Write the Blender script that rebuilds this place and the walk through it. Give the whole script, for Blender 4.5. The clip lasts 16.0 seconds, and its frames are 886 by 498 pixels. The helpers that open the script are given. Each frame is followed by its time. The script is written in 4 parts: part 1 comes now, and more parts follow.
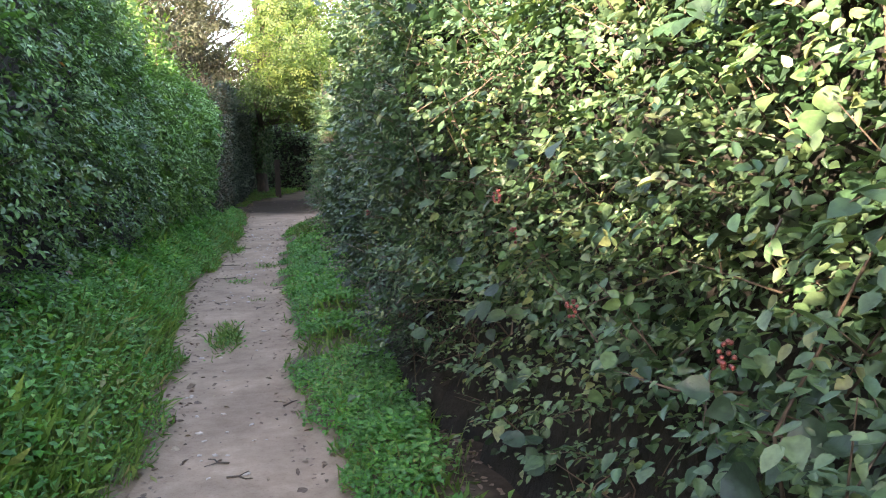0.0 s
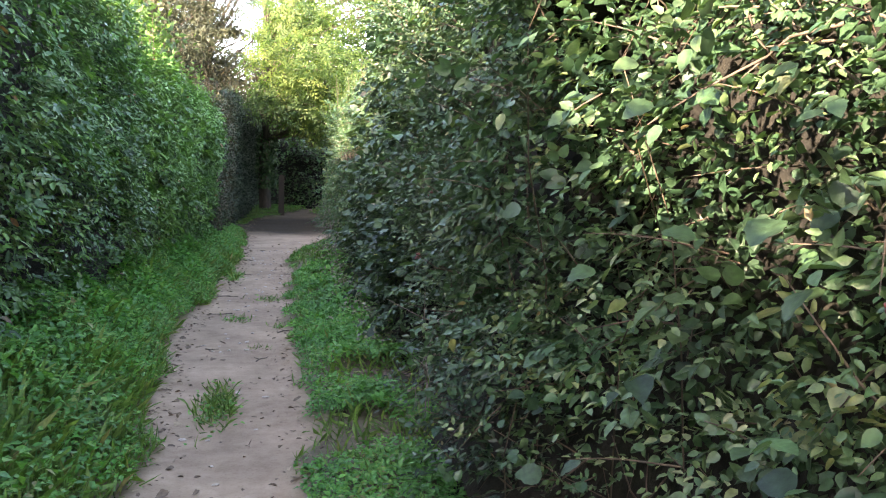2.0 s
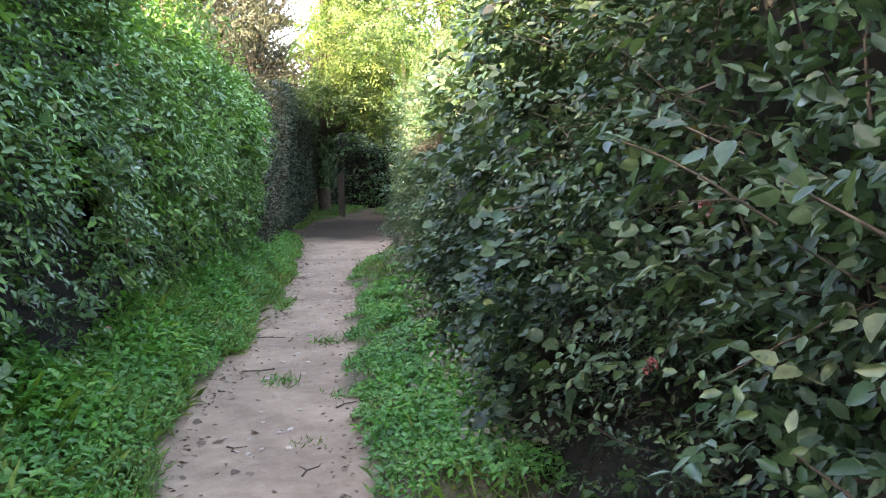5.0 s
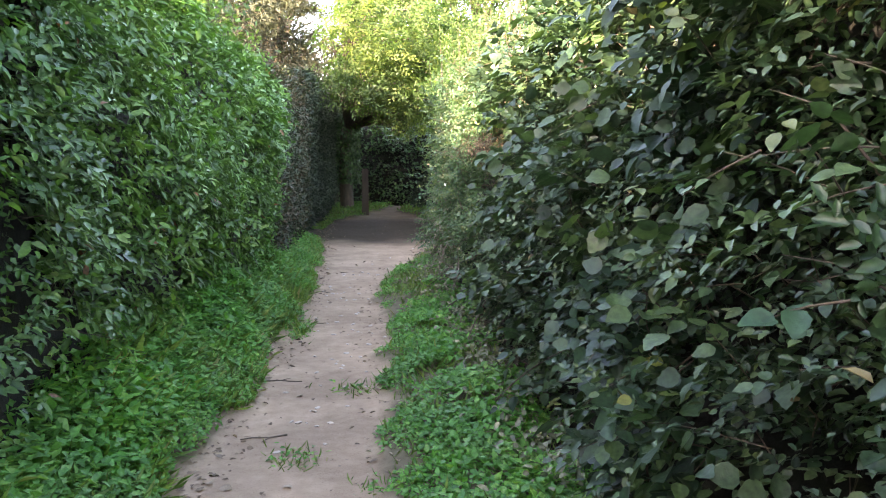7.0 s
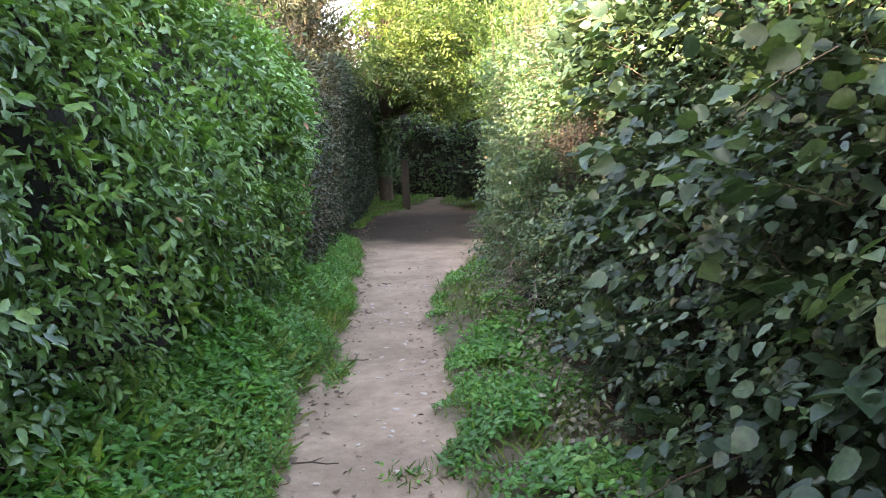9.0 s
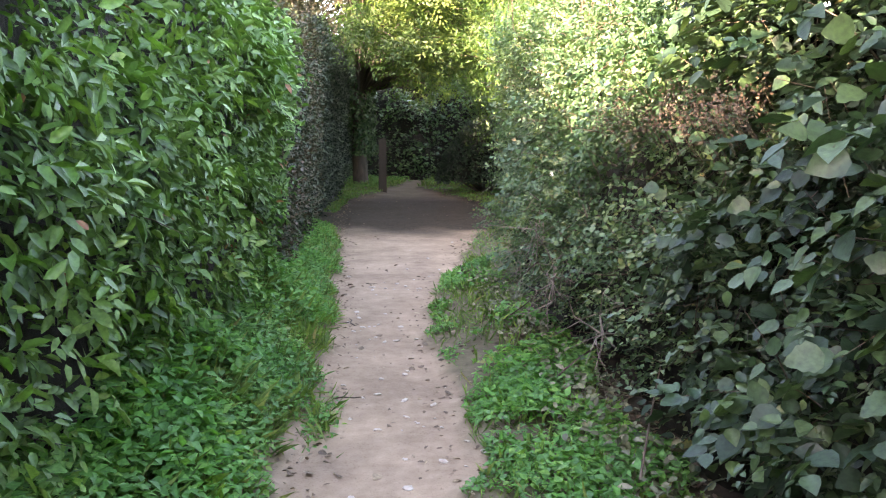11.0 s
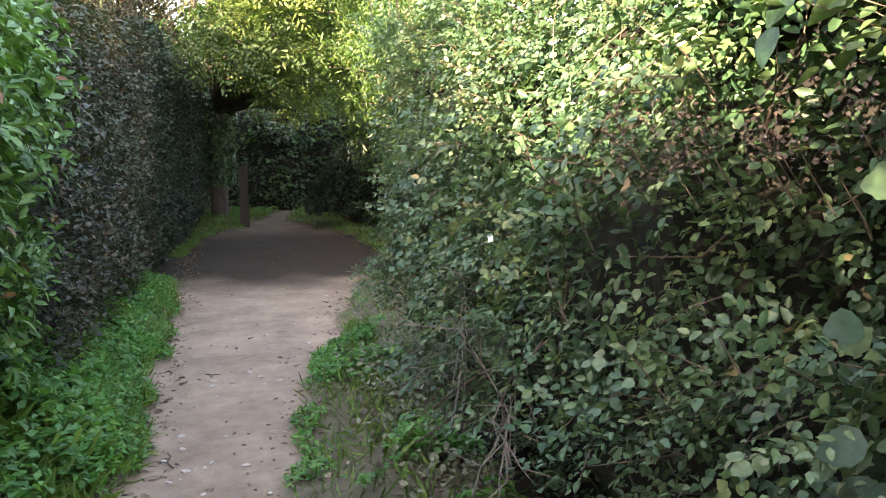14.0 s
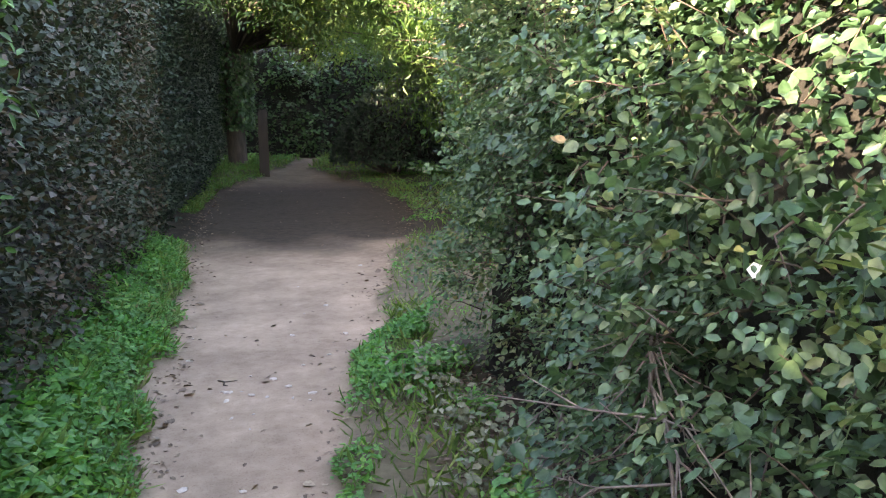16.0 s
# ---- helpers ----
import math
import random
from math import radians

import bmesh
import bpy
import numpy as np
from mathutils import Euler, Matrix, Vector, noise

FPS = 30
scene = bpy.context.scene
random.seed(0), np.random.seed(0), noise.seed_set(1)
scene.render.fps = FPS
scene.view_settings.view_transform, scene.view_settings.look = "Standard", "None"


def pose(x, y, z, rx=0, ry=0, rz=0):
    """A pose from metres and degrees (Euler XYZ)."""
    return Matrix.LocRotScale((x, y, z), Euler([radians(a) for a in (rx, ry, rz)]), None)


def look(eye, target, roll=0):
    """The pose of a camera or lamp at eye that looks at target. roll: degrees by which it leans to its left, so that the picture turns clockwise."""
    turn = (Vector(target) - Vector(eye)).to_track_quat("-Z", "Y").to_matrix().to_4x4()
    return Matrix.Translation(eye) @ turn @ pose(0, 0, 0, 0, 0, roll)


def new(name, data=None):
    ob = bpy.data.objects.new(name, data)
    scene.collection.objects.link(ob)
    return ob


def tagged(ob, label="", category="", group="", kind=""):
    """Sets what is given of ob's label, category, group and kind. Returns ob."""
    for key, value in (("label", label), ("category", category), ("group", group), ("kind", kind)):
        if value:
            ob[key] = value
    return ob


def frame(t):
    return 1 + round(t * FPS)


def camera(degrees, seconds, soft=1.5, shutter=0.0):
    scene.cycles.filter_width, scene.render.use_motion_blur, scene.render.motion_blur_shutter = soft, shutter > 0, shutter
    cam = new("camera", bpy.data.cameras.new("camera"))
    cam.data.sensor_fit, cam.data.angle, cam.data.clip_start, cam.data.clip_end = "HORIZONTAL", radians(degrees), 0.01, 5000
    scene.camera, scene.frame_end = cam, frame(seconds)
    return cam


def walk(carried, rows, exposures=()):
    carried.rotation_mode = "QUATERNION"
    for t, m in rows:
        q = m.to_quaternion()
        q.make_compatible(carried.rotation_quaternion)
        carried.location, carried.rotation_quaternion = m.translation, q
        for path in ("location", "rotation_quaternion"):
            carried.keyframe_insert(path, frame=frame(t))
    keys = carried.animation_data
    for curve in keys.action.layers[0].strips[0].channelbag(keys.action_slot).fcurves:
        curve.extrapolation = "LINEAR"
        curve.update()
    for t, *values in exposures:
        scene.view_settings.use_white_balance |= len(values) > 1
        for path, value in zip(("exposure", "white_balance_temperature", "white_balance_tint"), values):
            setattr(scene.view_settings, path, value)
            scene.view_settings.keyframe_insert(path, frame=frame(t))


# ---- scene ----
cam = camera(55.3, 16.0, soft=1.1)
METRES, EYE, TILT, LEAN, TURN = 13.6, 1.55, -6.6, 1.5, -11.0
ROWS = [
    (0.0, 0.0, 0.0, 0.0, 0.0, 0.0, 0.0),
    (0.5, -0.0093, 0.0316, 0.0027, -2.16, -0.26, -0.75),
    (1.0, -0.0141, 0.063, 0.0046, -1.83, 0.13, -1.27),
    (1.5, -0.0215, 0.0915, 0.0103, 0.01, 1.04, -2.0),
    (2.0, -0.032, 0.1224, 0.0141, -0.21, 1.53, -2.68),
    (2.5, -0.0386, 0.1565, 0.0162, 1.34, 1.47, -2.63),
    (3.0, -0.0478, 0.1874, 0.0203, 2.04, 1.98, -1.96),
    (5.5, -0.0719, 0.3491, 0.0409, 4.12, 0.1, -1.35),
    (6.0, -0.0827, 0.3775, 0.0455, 3.0, -0.7, -1.08),
    (6.5, -0.0912, 0.4086, 0.0495, 3.74, -0.05, -1.87),
    (7.0, -0.0971, 0.4358, 0.0538, 5.28, 0.51, -2.31),
    (7.5, -0.1028, 0.4656, 0.0576, 5.1, 0.14, -2.16),
    (8.0, -0.1033, 0.5009, 0.0636, 7.1, -0.73, -1.59),
    (8.5, -0.1136, 0.5293, 0.0694, 8.03, -0.39, -0.38),
    (11.0, -0.1677, 0.6715, 0.0823, 5.56, -1.67, -2.61),
    (11.5, -0.1781, 0.7, 0.0859, 0.39, -1.88, -1.86),
    (12.0, -0.1802, 0.7322, 0.0897, -1.81, -2.51, -2.08),
    (12.5, -0.1846, 0.7602, 0.0926, -4.52, -3.13, -1.06),
    (13.0, -0.1824, 0.7882, 0.0954, -5.97, -4.45, -0.22),
    (13.5, -0.1773, 0.8165, 0.104, -4.3, -2.69, 0.21),
    (14.0, -0.18, 0.8481, 0.1054, -2.75, -0.0, -0.58),
    (14.5, -0.1813, 0.8777, 0.1094, -2.66, 0.13, -1.11),
    (15.0, -0.1857, 0.9088, 0.1154, -1.11, -0.68, -1.58),
    (15.5, -0.1963, 0.9348, 0.1181, -1.44, -1.95, -1.73),
    (16.0, -0.2027, 0.9607, 0.1179, -1.54, -3.71, -1.2),
]
walk(cam, [(t, pose(0, 0, EYE, TILT, LEAN, TURN) @ pose(METRES * x, METRES * y, METRES * z, 90 + pitch, roll, yaw)) for t, x, y, z, yaw, pitch, roll in ROWS],
     [(0, 3.6, 7550, 24), (0.5, 3.3, 7550, 24), (1.5, 3.6, 7550, 24), (3, 3.85, 7550, 22), (5.5, 4.1, 7850, 24), (8.5, 4.1, 8150, 25), (11, 4.35, 8250, 28), (12.3, 4.35, 8250, 27), (13.1, 4.5, 8150, 27), (14, 3.9, 8250, 25), (14.8, 3.75, 8250, 25), (16, 4.0, 7750, 25)])

# ---- light ----
SUN_TO = Vector((-0.62, -0.72, 0.31)).normalized()
world = bpy.data.worlds.new("sky")
scene.world = world
world.use_nodes = True
wn = world.node_tree.nodes
sky = wn.new("ShaderNodeTexSky")
sky.sky_type, sky.sun_disc = "NISHITA", False
sky.sun_elevation, sky.sun_rotation = math.asin(SUN_TO.z), radians(221)
world.node_tree.links.new(sky.outputs[0], wn["Background"].inputs[0])
wn["Background"].inputs[1].default_value = 0.15
sun = new("sun", bpy.data.lights.new("sun", "SUN"))
sun.data.energy, sun.data.angle, sun.data.color = 4.2, radians(0.5), (1.0, 0.9, 0.7)
sun.matrix_world = look(SUN_TO * 60, (0, 0, 0))

# ---- numeric helpers ----
RNG = np.random.default_rng(7)
LATTICE = np.random.default_rng(3).random((8, 97, 97))


def vnoise(x, y, seed=0):
    """Smooth value noise from 0 to 1."""
    x, y = np.asarray(x, float), np.asarray(y, float)
    xi, yi = np.floor(x).astype(int), np.floor(y).astype(int)
    fx, fy = x - xi, y - yi
    fx, fy = fx * fx * (3 - 2 * fx), fy * fy * (3 - 2 * fy)
    g = LATTICE[seed % 8]
    a, b = g[xi % 97, yi % 97], g[(xi + 1) % 97, yi % 97]
    c, d = g[xi % 97, (yi + 1) % 97], g[(xi + 1) % 97, (yi + 1) % 97]
    return (a * (1 - fx) + b * fx) * (1 - fy) + (c * (1 - fx) + d * fx) * fy


def unit(v):
    return v / np.maximum(np.linalg.norm(v, axis=1, keepdims=True), 1e-9)


def blob(n):
    """n random directions."""
    return unit(RNG.normal(size=(n, 3)))


def build(name, verts, faces, material, tint=None, smooth=False, parent=None):
    """A mesh object from a vertex array and one face array, with a random value per face for its colour."""
    me = bpy.data.meshes.new(name)
    verts, faces = np.asarray(verts, np.float32), np.asarray(faces, np.int32)
    k = faces.shape[1]
    me.vertices.add(len(verts))
    me.vertices.foreach_set("co", verts.ravel())
    me.loops.add(faces.size)
    me.loops.foreach_set("vertex_index", faces.ravel())
    me.polygons.add(len(faces))
    me.polygons.foreach_set("loop_start", np.arange(0, faces.size, k, dtype=np.int32))
    me.update(calc_edges=True)
    if tint is not None:
        att = me.attributes.new("tint", "FLOAT", "FACE")
        att.data.foreach_set("value", np.asarray(tint, np.float32))
    if smooth:
        me.polygons.foreach_set("use_smooth", np.ones(len(faces), bool))
    me.materials.append(material)
    ob = new(name, me)
    if parent:
        ob.parent = parent
    return ob


# leaf outlines: along, across, lift; and the faces of one leaf
OVAL = (np.array([(0, 0, 0), (0.3, 0.5, 0.18), (0.72, 0.4, 0.1), (1, 0, -0.12), (0.72, -0.4, 0.1), (0.3, -0.5, 0.18)]),
        np.array([(0, 3, 2, 1), (0, 5, 4, 3)]))
SLIM = (np.array([(0, 0, 0), (0.45, 0.5, 0.12), (1, 0, -0.15), (0.45, -0.5, 0.12)]), np.array([(0, 2, 1), (0, 3, 2)]))
BROAD = (np.array([(0, 0, 0), (0.5, 0, -0.05), (1, 0, -0.22), (0.02, 0.3, 0.08), (0.3, 0.52, 0.1), (0.68, 0.42, 0.0),
                   (0.02, -0.3, 0.08), (0.3, -0.52, 0.1), (0.68, -0.42, 0.0)]),
         np.array([(0, 1, 4, 3), (1, 2, 5, 4), (0, 6, 7, 1), (1, 7, 8, 2)]))
TOOTHED = (np.array([(0, 0, 0), (1, 0, -0.25), (0.03, 0.26, 0.05), (0.28, 0.5, 0.1), (0.6, 0.43, 0.03), (0.84, 0.2, -0.1), (0.03, -0.26, 0.05), (0.3, -0.5, 0.1), (0.57, -0.45, 0.04), (0.85, -0.19, -0.1)]),
           np.array([(0, 1, 5, 4, 3, 2), (0, 6, 7, 8, 9, 1)]))
BLADE = (np.array([(0, 0.5, 0), (0, -0.5, 0), (0.6, 0, 0.07), (1, 0, -0.14)]), np.array([(0, 2, 1), (0, 3, 2)]))
WEDGE = (np.array([(0, 0, 0), (0.38, 0.5, 0.15), (1, 0, -0.14), (0.38, -0.5, 0.15)]), np.array([(0, 2, 1), (0, 3, 2)]))


def leaves(name, pos, along, normal, length, width, material, shape=OVAL, tint=None, parent=None):
    """Many leaves as one mesh: each with its own place, direction, size and colour value."""
    tpl, fac = shape
    n = len(pos)
    length = np.broadcast_to(np.asarray(length, float), (n,))
    width = np.broadcast_to(np.asarray(width, float), (n,))
    a = unit(along)
    side = unit(np.cross(normal, a))
    up = np.cross(a, side)
    curl = RNG.uniform(0.2, 1.1, n)
    v = (pos[:, None, :] + a[:, None, :] * (tpl[None, :, 0:1] * length[:, None, None])
         + side[:, None, :] * (tpl[None, :, 1:2] * width[:, None, None])
         + up[:, None, :] * (tpl[None, :, 2:3] * (length * curl)[:, None, None]))
    f = (fac[None] + (np.arange(n) * len(tpl))[:, None, None]).reshape(-1, fac.shape[1])
    if tint is None:
        tint = RNG.random(n)
    ob = build(name, v.reshape(-1, 3), f, material, np.repeat(tint, len(fac)), parent=parent)
    return tagged(ob, kind="stuff") if parent else ob


def sprays(name, base, heading, normal, reach, count, size, ratio, material, shape, tint, parent, stem=None, stem_share=0.0, hang=0.15, open_angle=0.85, loose=0.3):
    """Leafy twigs: each carries count leaves on alternate sides, all turned much the same way, so that they read as one spray."""
    n = len(base)
    heading = unit(heading)
    side = unit(np.cross(normal, heading))
    top = np.cross(heading, side)
    reach = np.broadcast_to(np.asarray(reach, float), (n,))
    f = (np.arange(count) + 0.6) / count
    sign = np.where(np.arange(count) % 2, 1.0, -1.0)
    sign[-1] *= 0.15
    bow = -hang * reach[:, None] * f[None] ** 2
    p = base[:, None] + heading[:, None] * (reach[:, None] * f[None])[..., None]
    p[..., 2] += bow
    p = p.reshape(-1, 3) + blob(n * count) * 0.006
    a = heading[:, None] * (0.5 + 0.3 * f)[None, :, None] + side[:, None] * (sign * open_angle)[None, :, None]
    a = a.reshape(-1, 3) + blob(n * count) * loose + np.array([0, 0, -hang])
    nr = np.repeat(top, count, 0) + blob(n * count) * loose
    sz = np.repeat(size * RNG.uniform(0.7, 1.25, n), count) * RNG.uniform(0.7, 1.15, n * count) * np.tile(0.8 + 0.3 * np.sin(f * np.pi), n)
    tt = np.clip(np.repeat(tint, count) + RNG.normal(0, 0.1, n * count), 0, 0.9)
    tt = np.where(RNG.random(n * count) < 0.004, 1.0, tt)
    ob = leaves(name, p, a, nr, sz, sz * ratio, material, shape, tt, parent)
    if stem and int(n * stem_share):
        m = int(n * stem_share)
        w = np.array([-0.5, 0.2, 0.6, 1.0])
        pts = base[:m, None] + heading[:m, None] * (reach[:m, None] * w[None])[..., None]
        pts[..., 2] += -hang * reach[:m, None] * np.maximum(w, 0)[None] ** 2
        tubes("twig", pts, [(0.003, 0.0012)] * m, stem, 3, parent)
    return ob


def tubes(name, paths, radii, material, sides=5, parent=None):
    """Tapering rods along lists of points, as one mesh."""
    vs, fs, base = [], [], 0
    ang = np.linspace(0, 2 * np.pi, sides, endpoint=False)
    for p, r in zip(paths, radii):
        p = np.asarray(p, float)
        t = unit(np.gradient(p, axis=0))
        ref = np.where(np.abs(t[:, 2:3]) > 0.9, np.array([[1.0, 0, 0]]), np.array([[0, 0, 1.0]]))
        u = unit(np.cross(t, ref))
        w = np.cross(t, u)
        rr = np.linspace(r[0], r[1], len(p))[:, None, None]
        vs.append((p[:, None] + rr * (np.cos(ang)[None, :, None] * u[:, None] + np.sin(ang)[None, :, None] * w[:, None])).reshape(-1, 3))
        for i in range(len(p) - 1):
            for j in range(sides):
                k = (j + 1) % sides
                fs.append((base + i * sides + j, base + i * sides + k, base + (i + 1) * sides + k, base + (i + 1) * sides + j))
        base += len(p) * sides
    ob = build(name, np.concatenate(vs), np.array(fs), material, RNG.random(len(fs)), smooth=True, parent=parent)
    return tagged(ob, kind="stuff") if parent and len(paths) > 1 else ob


# ---- materials ----
def shader(name):
    m = bpy.data.materials.new(name)
    m.use_nodes = True
    return m, m.node_tree.nodes, m.node_tree.links, m.node_tree.nodes["Principled BSDF"]


def ramp(nodes, stops):
    r = nodes.new("ShaderNodeValToRGB")
    els = r.color_ramp.elements
    while len(els) < len(stops):
        els.new(0.5)
    for e, (p, c) in zip(els, stops):
        e.position, e.color = p, (*c, 1)
    return r


def leaf_material(name, stops, rough=0.38, through_light=0.25, glow=(1.25, 1.3, 0.45), bump=0.6, scale=60):
    """Leaf: colour by leaf, blotches, fine relief, gloss, and light that passes through the blade."""
    m, n, l, b = shader(name)
    att = n.new("ShaderNodeAttribute")
    att.attribute_name = "tint"
    r = ramp(n, stops)
    l.new(att.outputs["Fac"], r.inputs[0])
    geo = n.new("ShaderNodeNewGeometry")
    nz = n.new("ShaderNodeTexNoise")
    nz.inputs["Scale"].default_value, nz.inputs["Detail"].default_value = scale, 4
    l.new(geo.outputs["Position"], nz.inputs["Vector"])
    big = n.new("ShaderNodeTexNoise")
    big.inputs["Scale"].default_value = 1.7
    l.new(geo.outputs["Position"], big.inputs["Vector"])
    mul = n.new("ShaderNodeMath")
    mul.operation = "MULTIPLY_ADD"
    mul.inputs[1].default_value, mul.inputs[2].default_value = 1.5, 0.25
    l.new(nz.outputs["Fac"], mul.inputs[0])
    hue = n.new("ShaderNodeHueSaturation")
    l.new(r.outputs[0], hue.inputs["Color"])
    l.new(mul.outputs[0], hue.inputs["Value"])
    sat = n.new("ShaderNodeMath")
    sat.operation = "MULTIPLY_ADD"
    sat.inputs[1].default_value, sat.inputs[2].default_value = 0.5, 0.75
    l.new(big.outputs["Fac"], sat.inputs[0])
    l.new(sat.outputs[0], hue.inputs["Saturation"])
    l.new(hue.outputs[0], b.inputs["Base Color"])
    b.inputs["Roughness"].default_value = rough
    bm = n.new("ShaderNodeBump")
    bm.inputs["Strength"].default_value, bm.inputs["Distance"].default_value = bump, 0.004
    l.new(nz.outputs["Fac"], bm.inputs["Height"])
    l.new(bm.outputs[0], b.inputs["Normal"])
    tr = n.new("ShaderNodeBsdfTranslucent")
    tint = n.new("ShaderNodeMix")
    tint.data_type, tint.blend_type = "RGBA", "MULTIPLY"
    tint.inputs[0].default_value = 1
    tint.inputs[7].default_value = (*glow, 1)
    l.new(hue.outputs[0], tint.inputs[6])
    l.new(tint.outputs[2], tr.inputs["Color"])
    mix = n.new("ShaderNodeMixShader")
    mix.inputs[0].default_value = through_light
    l.new(b.outputs[0], mix.inputs[1])
    l.new(tr.outputs[0], mix.inputs[2])
    l.new(mix.outputs[0], n["Material Output"].inputs["Surface"])
    return m


def rough_material(name, dark, light, scale=12, rough=0.85, bump=0.5, dist=0.01, stretch=(1, 1, 1)):
    m, n, l, b = shader(name)
    geo = n.new("ShaderNodeNewGeometry")
    mp = n.new("ShaderNodeMapping")
    mp.inputs["Scale"].default_value = stretch
    l.new(geo.outputs["Position"], mp.inputs["Vector"])
    nz = n.new("ShaderNodeTexNoise")
    nz.inputs["Scale"].default_value, nz.inputs["Detail"].default_value, nz.inputs["Roughness"].default_value = scale, 8, 0.65
    l.new(mp.outputs[0], nz.inputs["Vector"])
    r = ramp(n, [(0.3, dark), (0.72, light)])
    l.new(nz.outputs["Fac"], r.inputs[0])
    l.new(r.outputs[0], b.inputs["Base Color"])
    b.inputs["Roughness"].default_value = rough
    bm = n.new("ShaderNodeBump")
    bm.inputs["Strength"].default_value, bm.inputs["Distance"].default_value = bump, dist
    l.new(nz.outputs["Fac"], bm.inputs["Height"])
    l.new(bm.outputs[0], b.inputs["Normal"])
    return m


PRIVET = leaf_material("privet_leaf", [(0, (0.032, 0.08, 0.036)), (0.5, (0.058, 0.135, 0.053)), (0.85, (0.1, 0.185, 0.07)), (1, (0.13, 0.1, 0.05))], 0.42, 0.2)
LAUREL = leaf_material("laurel_leaf", [(0, (0.035, 0.095, 0.024)), (0.5, (0.072, 0.178, 0.042)), (0.9, (0.14, 0.27, 0.075)), (0.97, (0.16, 0.22, 0.05)), (1, (0.2, 0.09, 0.04))], 0.44, 0.25)
BEECH = leaf_material("dull_hedge_leaf", [(0, (0.022, 0.038, 0.018)), (0.45, (0.034, 0.05, 0.022)), (0.75, (0.075, 0.055, 0.034)), (1, (0.13, 0.088, 0.062))], 0.6, 0.2)
SMALL = leaf_material("small_dark_leaf", [(0, (0.018, 0.042, 0.024)), (0.5, (0.036, 0.078, 0.036)), (0.9, (0.085, 0.135, 0.062)), (1, (0.15, 0.12, 0.05))], 0.38, 0.2)
BRAMBLE = leaf_material("bramble_leaf", [(0, (0.03, 0.075, 0.04)), (0.5, (0.066, 0.13, 0.06)), (0.85, (0.12, 0.18, 0.085)), (0.94, (0.2, 0.21, 0.1)), (1, (0.2, 0.16, 0.08))], 0.45, 0.3)
HAZEL = leaf_material("hazel_leaf", [(0, (0.014, 0.036, 0.022)), (0.5, (0.028, 0.062, 0.034)), (0.9, (0.07, 0.125, 0.05)), (1, (0.16, 0.17, 0.05))], 0.47, 0.28)
MAPLE = leaf_material("yellow_green_leaf", [(0, (0.025, 0.06, 0.018)), (0.5, (0.07, 0.125, 0.034)), (1, (0.17, 0.21, 0.06))], 0.6, 0.5, (1.0, 1.2, 0.5))
WILLOW = leaf_material("narrow_green_leaf", [(0, (0.03, 0.072, 0.018)), (0.6, (0.055, 0.115, 0.025)), (1, (0.11, 0.155, 0.035))], 0.5, 0.4)
NEEDLE = leaf_material("pine_needle", [(0, (0.018, 0.028, 0.015)), (0.6, (0.036, 0.044, 0.022)), (1, (0.07, 0.058, 0.033))], 0.6, 0.15)
YEW = leaf_material("dark_evergreen_leaf", [(0, (0.01, 0.025, 0.014)), (1, (0.025, 0.05, 0.022))], 0.5, 0.1)
IVY = leaf_material("ivy_leaf", [(0, (0.02, 0.06, 0.022)), (0.6, (0.04, 0.1, 0.03)), (1, (0.08, 0.15, 0.05))], 0.35, 0.15)
GRASS = leaf_material("grass_blade", [(0, (0.06, 0.13, 0.025)), (0.6, (0.11, 0.21, 0.045)), (0.93, (0.18, 0.27, 0.07)), (1, (0.26, 0.22, 0.1))], 0.5, 0.3)
WEED = leaf_material("weed_leaf", [(0, (0.045, 0.16, 0.044)), (0.6, (0.1, 0.3, 0.082)), (0.95, (0.19, 0.37, 0.1)), (1, (0.22, 0.22, 0.09))], 0.48, 0.42)
DEAD = leaf_material("dead_leaf", [(0, (0.13, 0.09, 0.065)), (0.6, (0.22, 0.155, 0.11)), (1, (0.38, 0.29, 0.2))], 0.8, 0.1, (1, 0.9, 0.7))
# near black: the shade within hedges and bush, painted as a colour
SHADE_CORE = rough_material("hedge_inside_shade", (0.004, 0.004, 0.003), (0.02, 0.017, 0.011), 9, 0.95, 0.8, 0.05)
TWIG = rough_material("twig_bark", (0.045, 0.032, 0.024), (0.15, 0.11, 0.082), 30, 0.8)
STEM = rough_material("reddish_stem", (0.035, 0.025, 0.016), (0.09, 0.065, 0.04), 30, 0.7)
BARK = rough_material("bark", (0.03, 0.024, 0.018), (0.12, 0.09, 0.07), 14, 0.9, 0.9, 0.02, (1, 1, 0.25))
WOOD = rough_material("weathered_post_wood", (0.02, 0.015, 0.012), (0.055, 0.042, 0.033), 16, 0.85, 0.6, 0.01, (1, 1, 0.12))
STONE = rough_material("pale_stone", (0.4, 0.32, 0.26), (0.68, 0.59, 0.51), 40, 0.8, 0.4, 0.004)
BERRY = rough_material("red_berry", (0.1, 0.02, 0.018), (0.24, 0.06, 0.05), 60, 0.4, 0.2, 0.002)
WHITE = rough_material("white_petal", (0.7, 0.7, 0.66), (0.85, 0.85, 0.8), 30, 0.5, 0.1, 0.002)

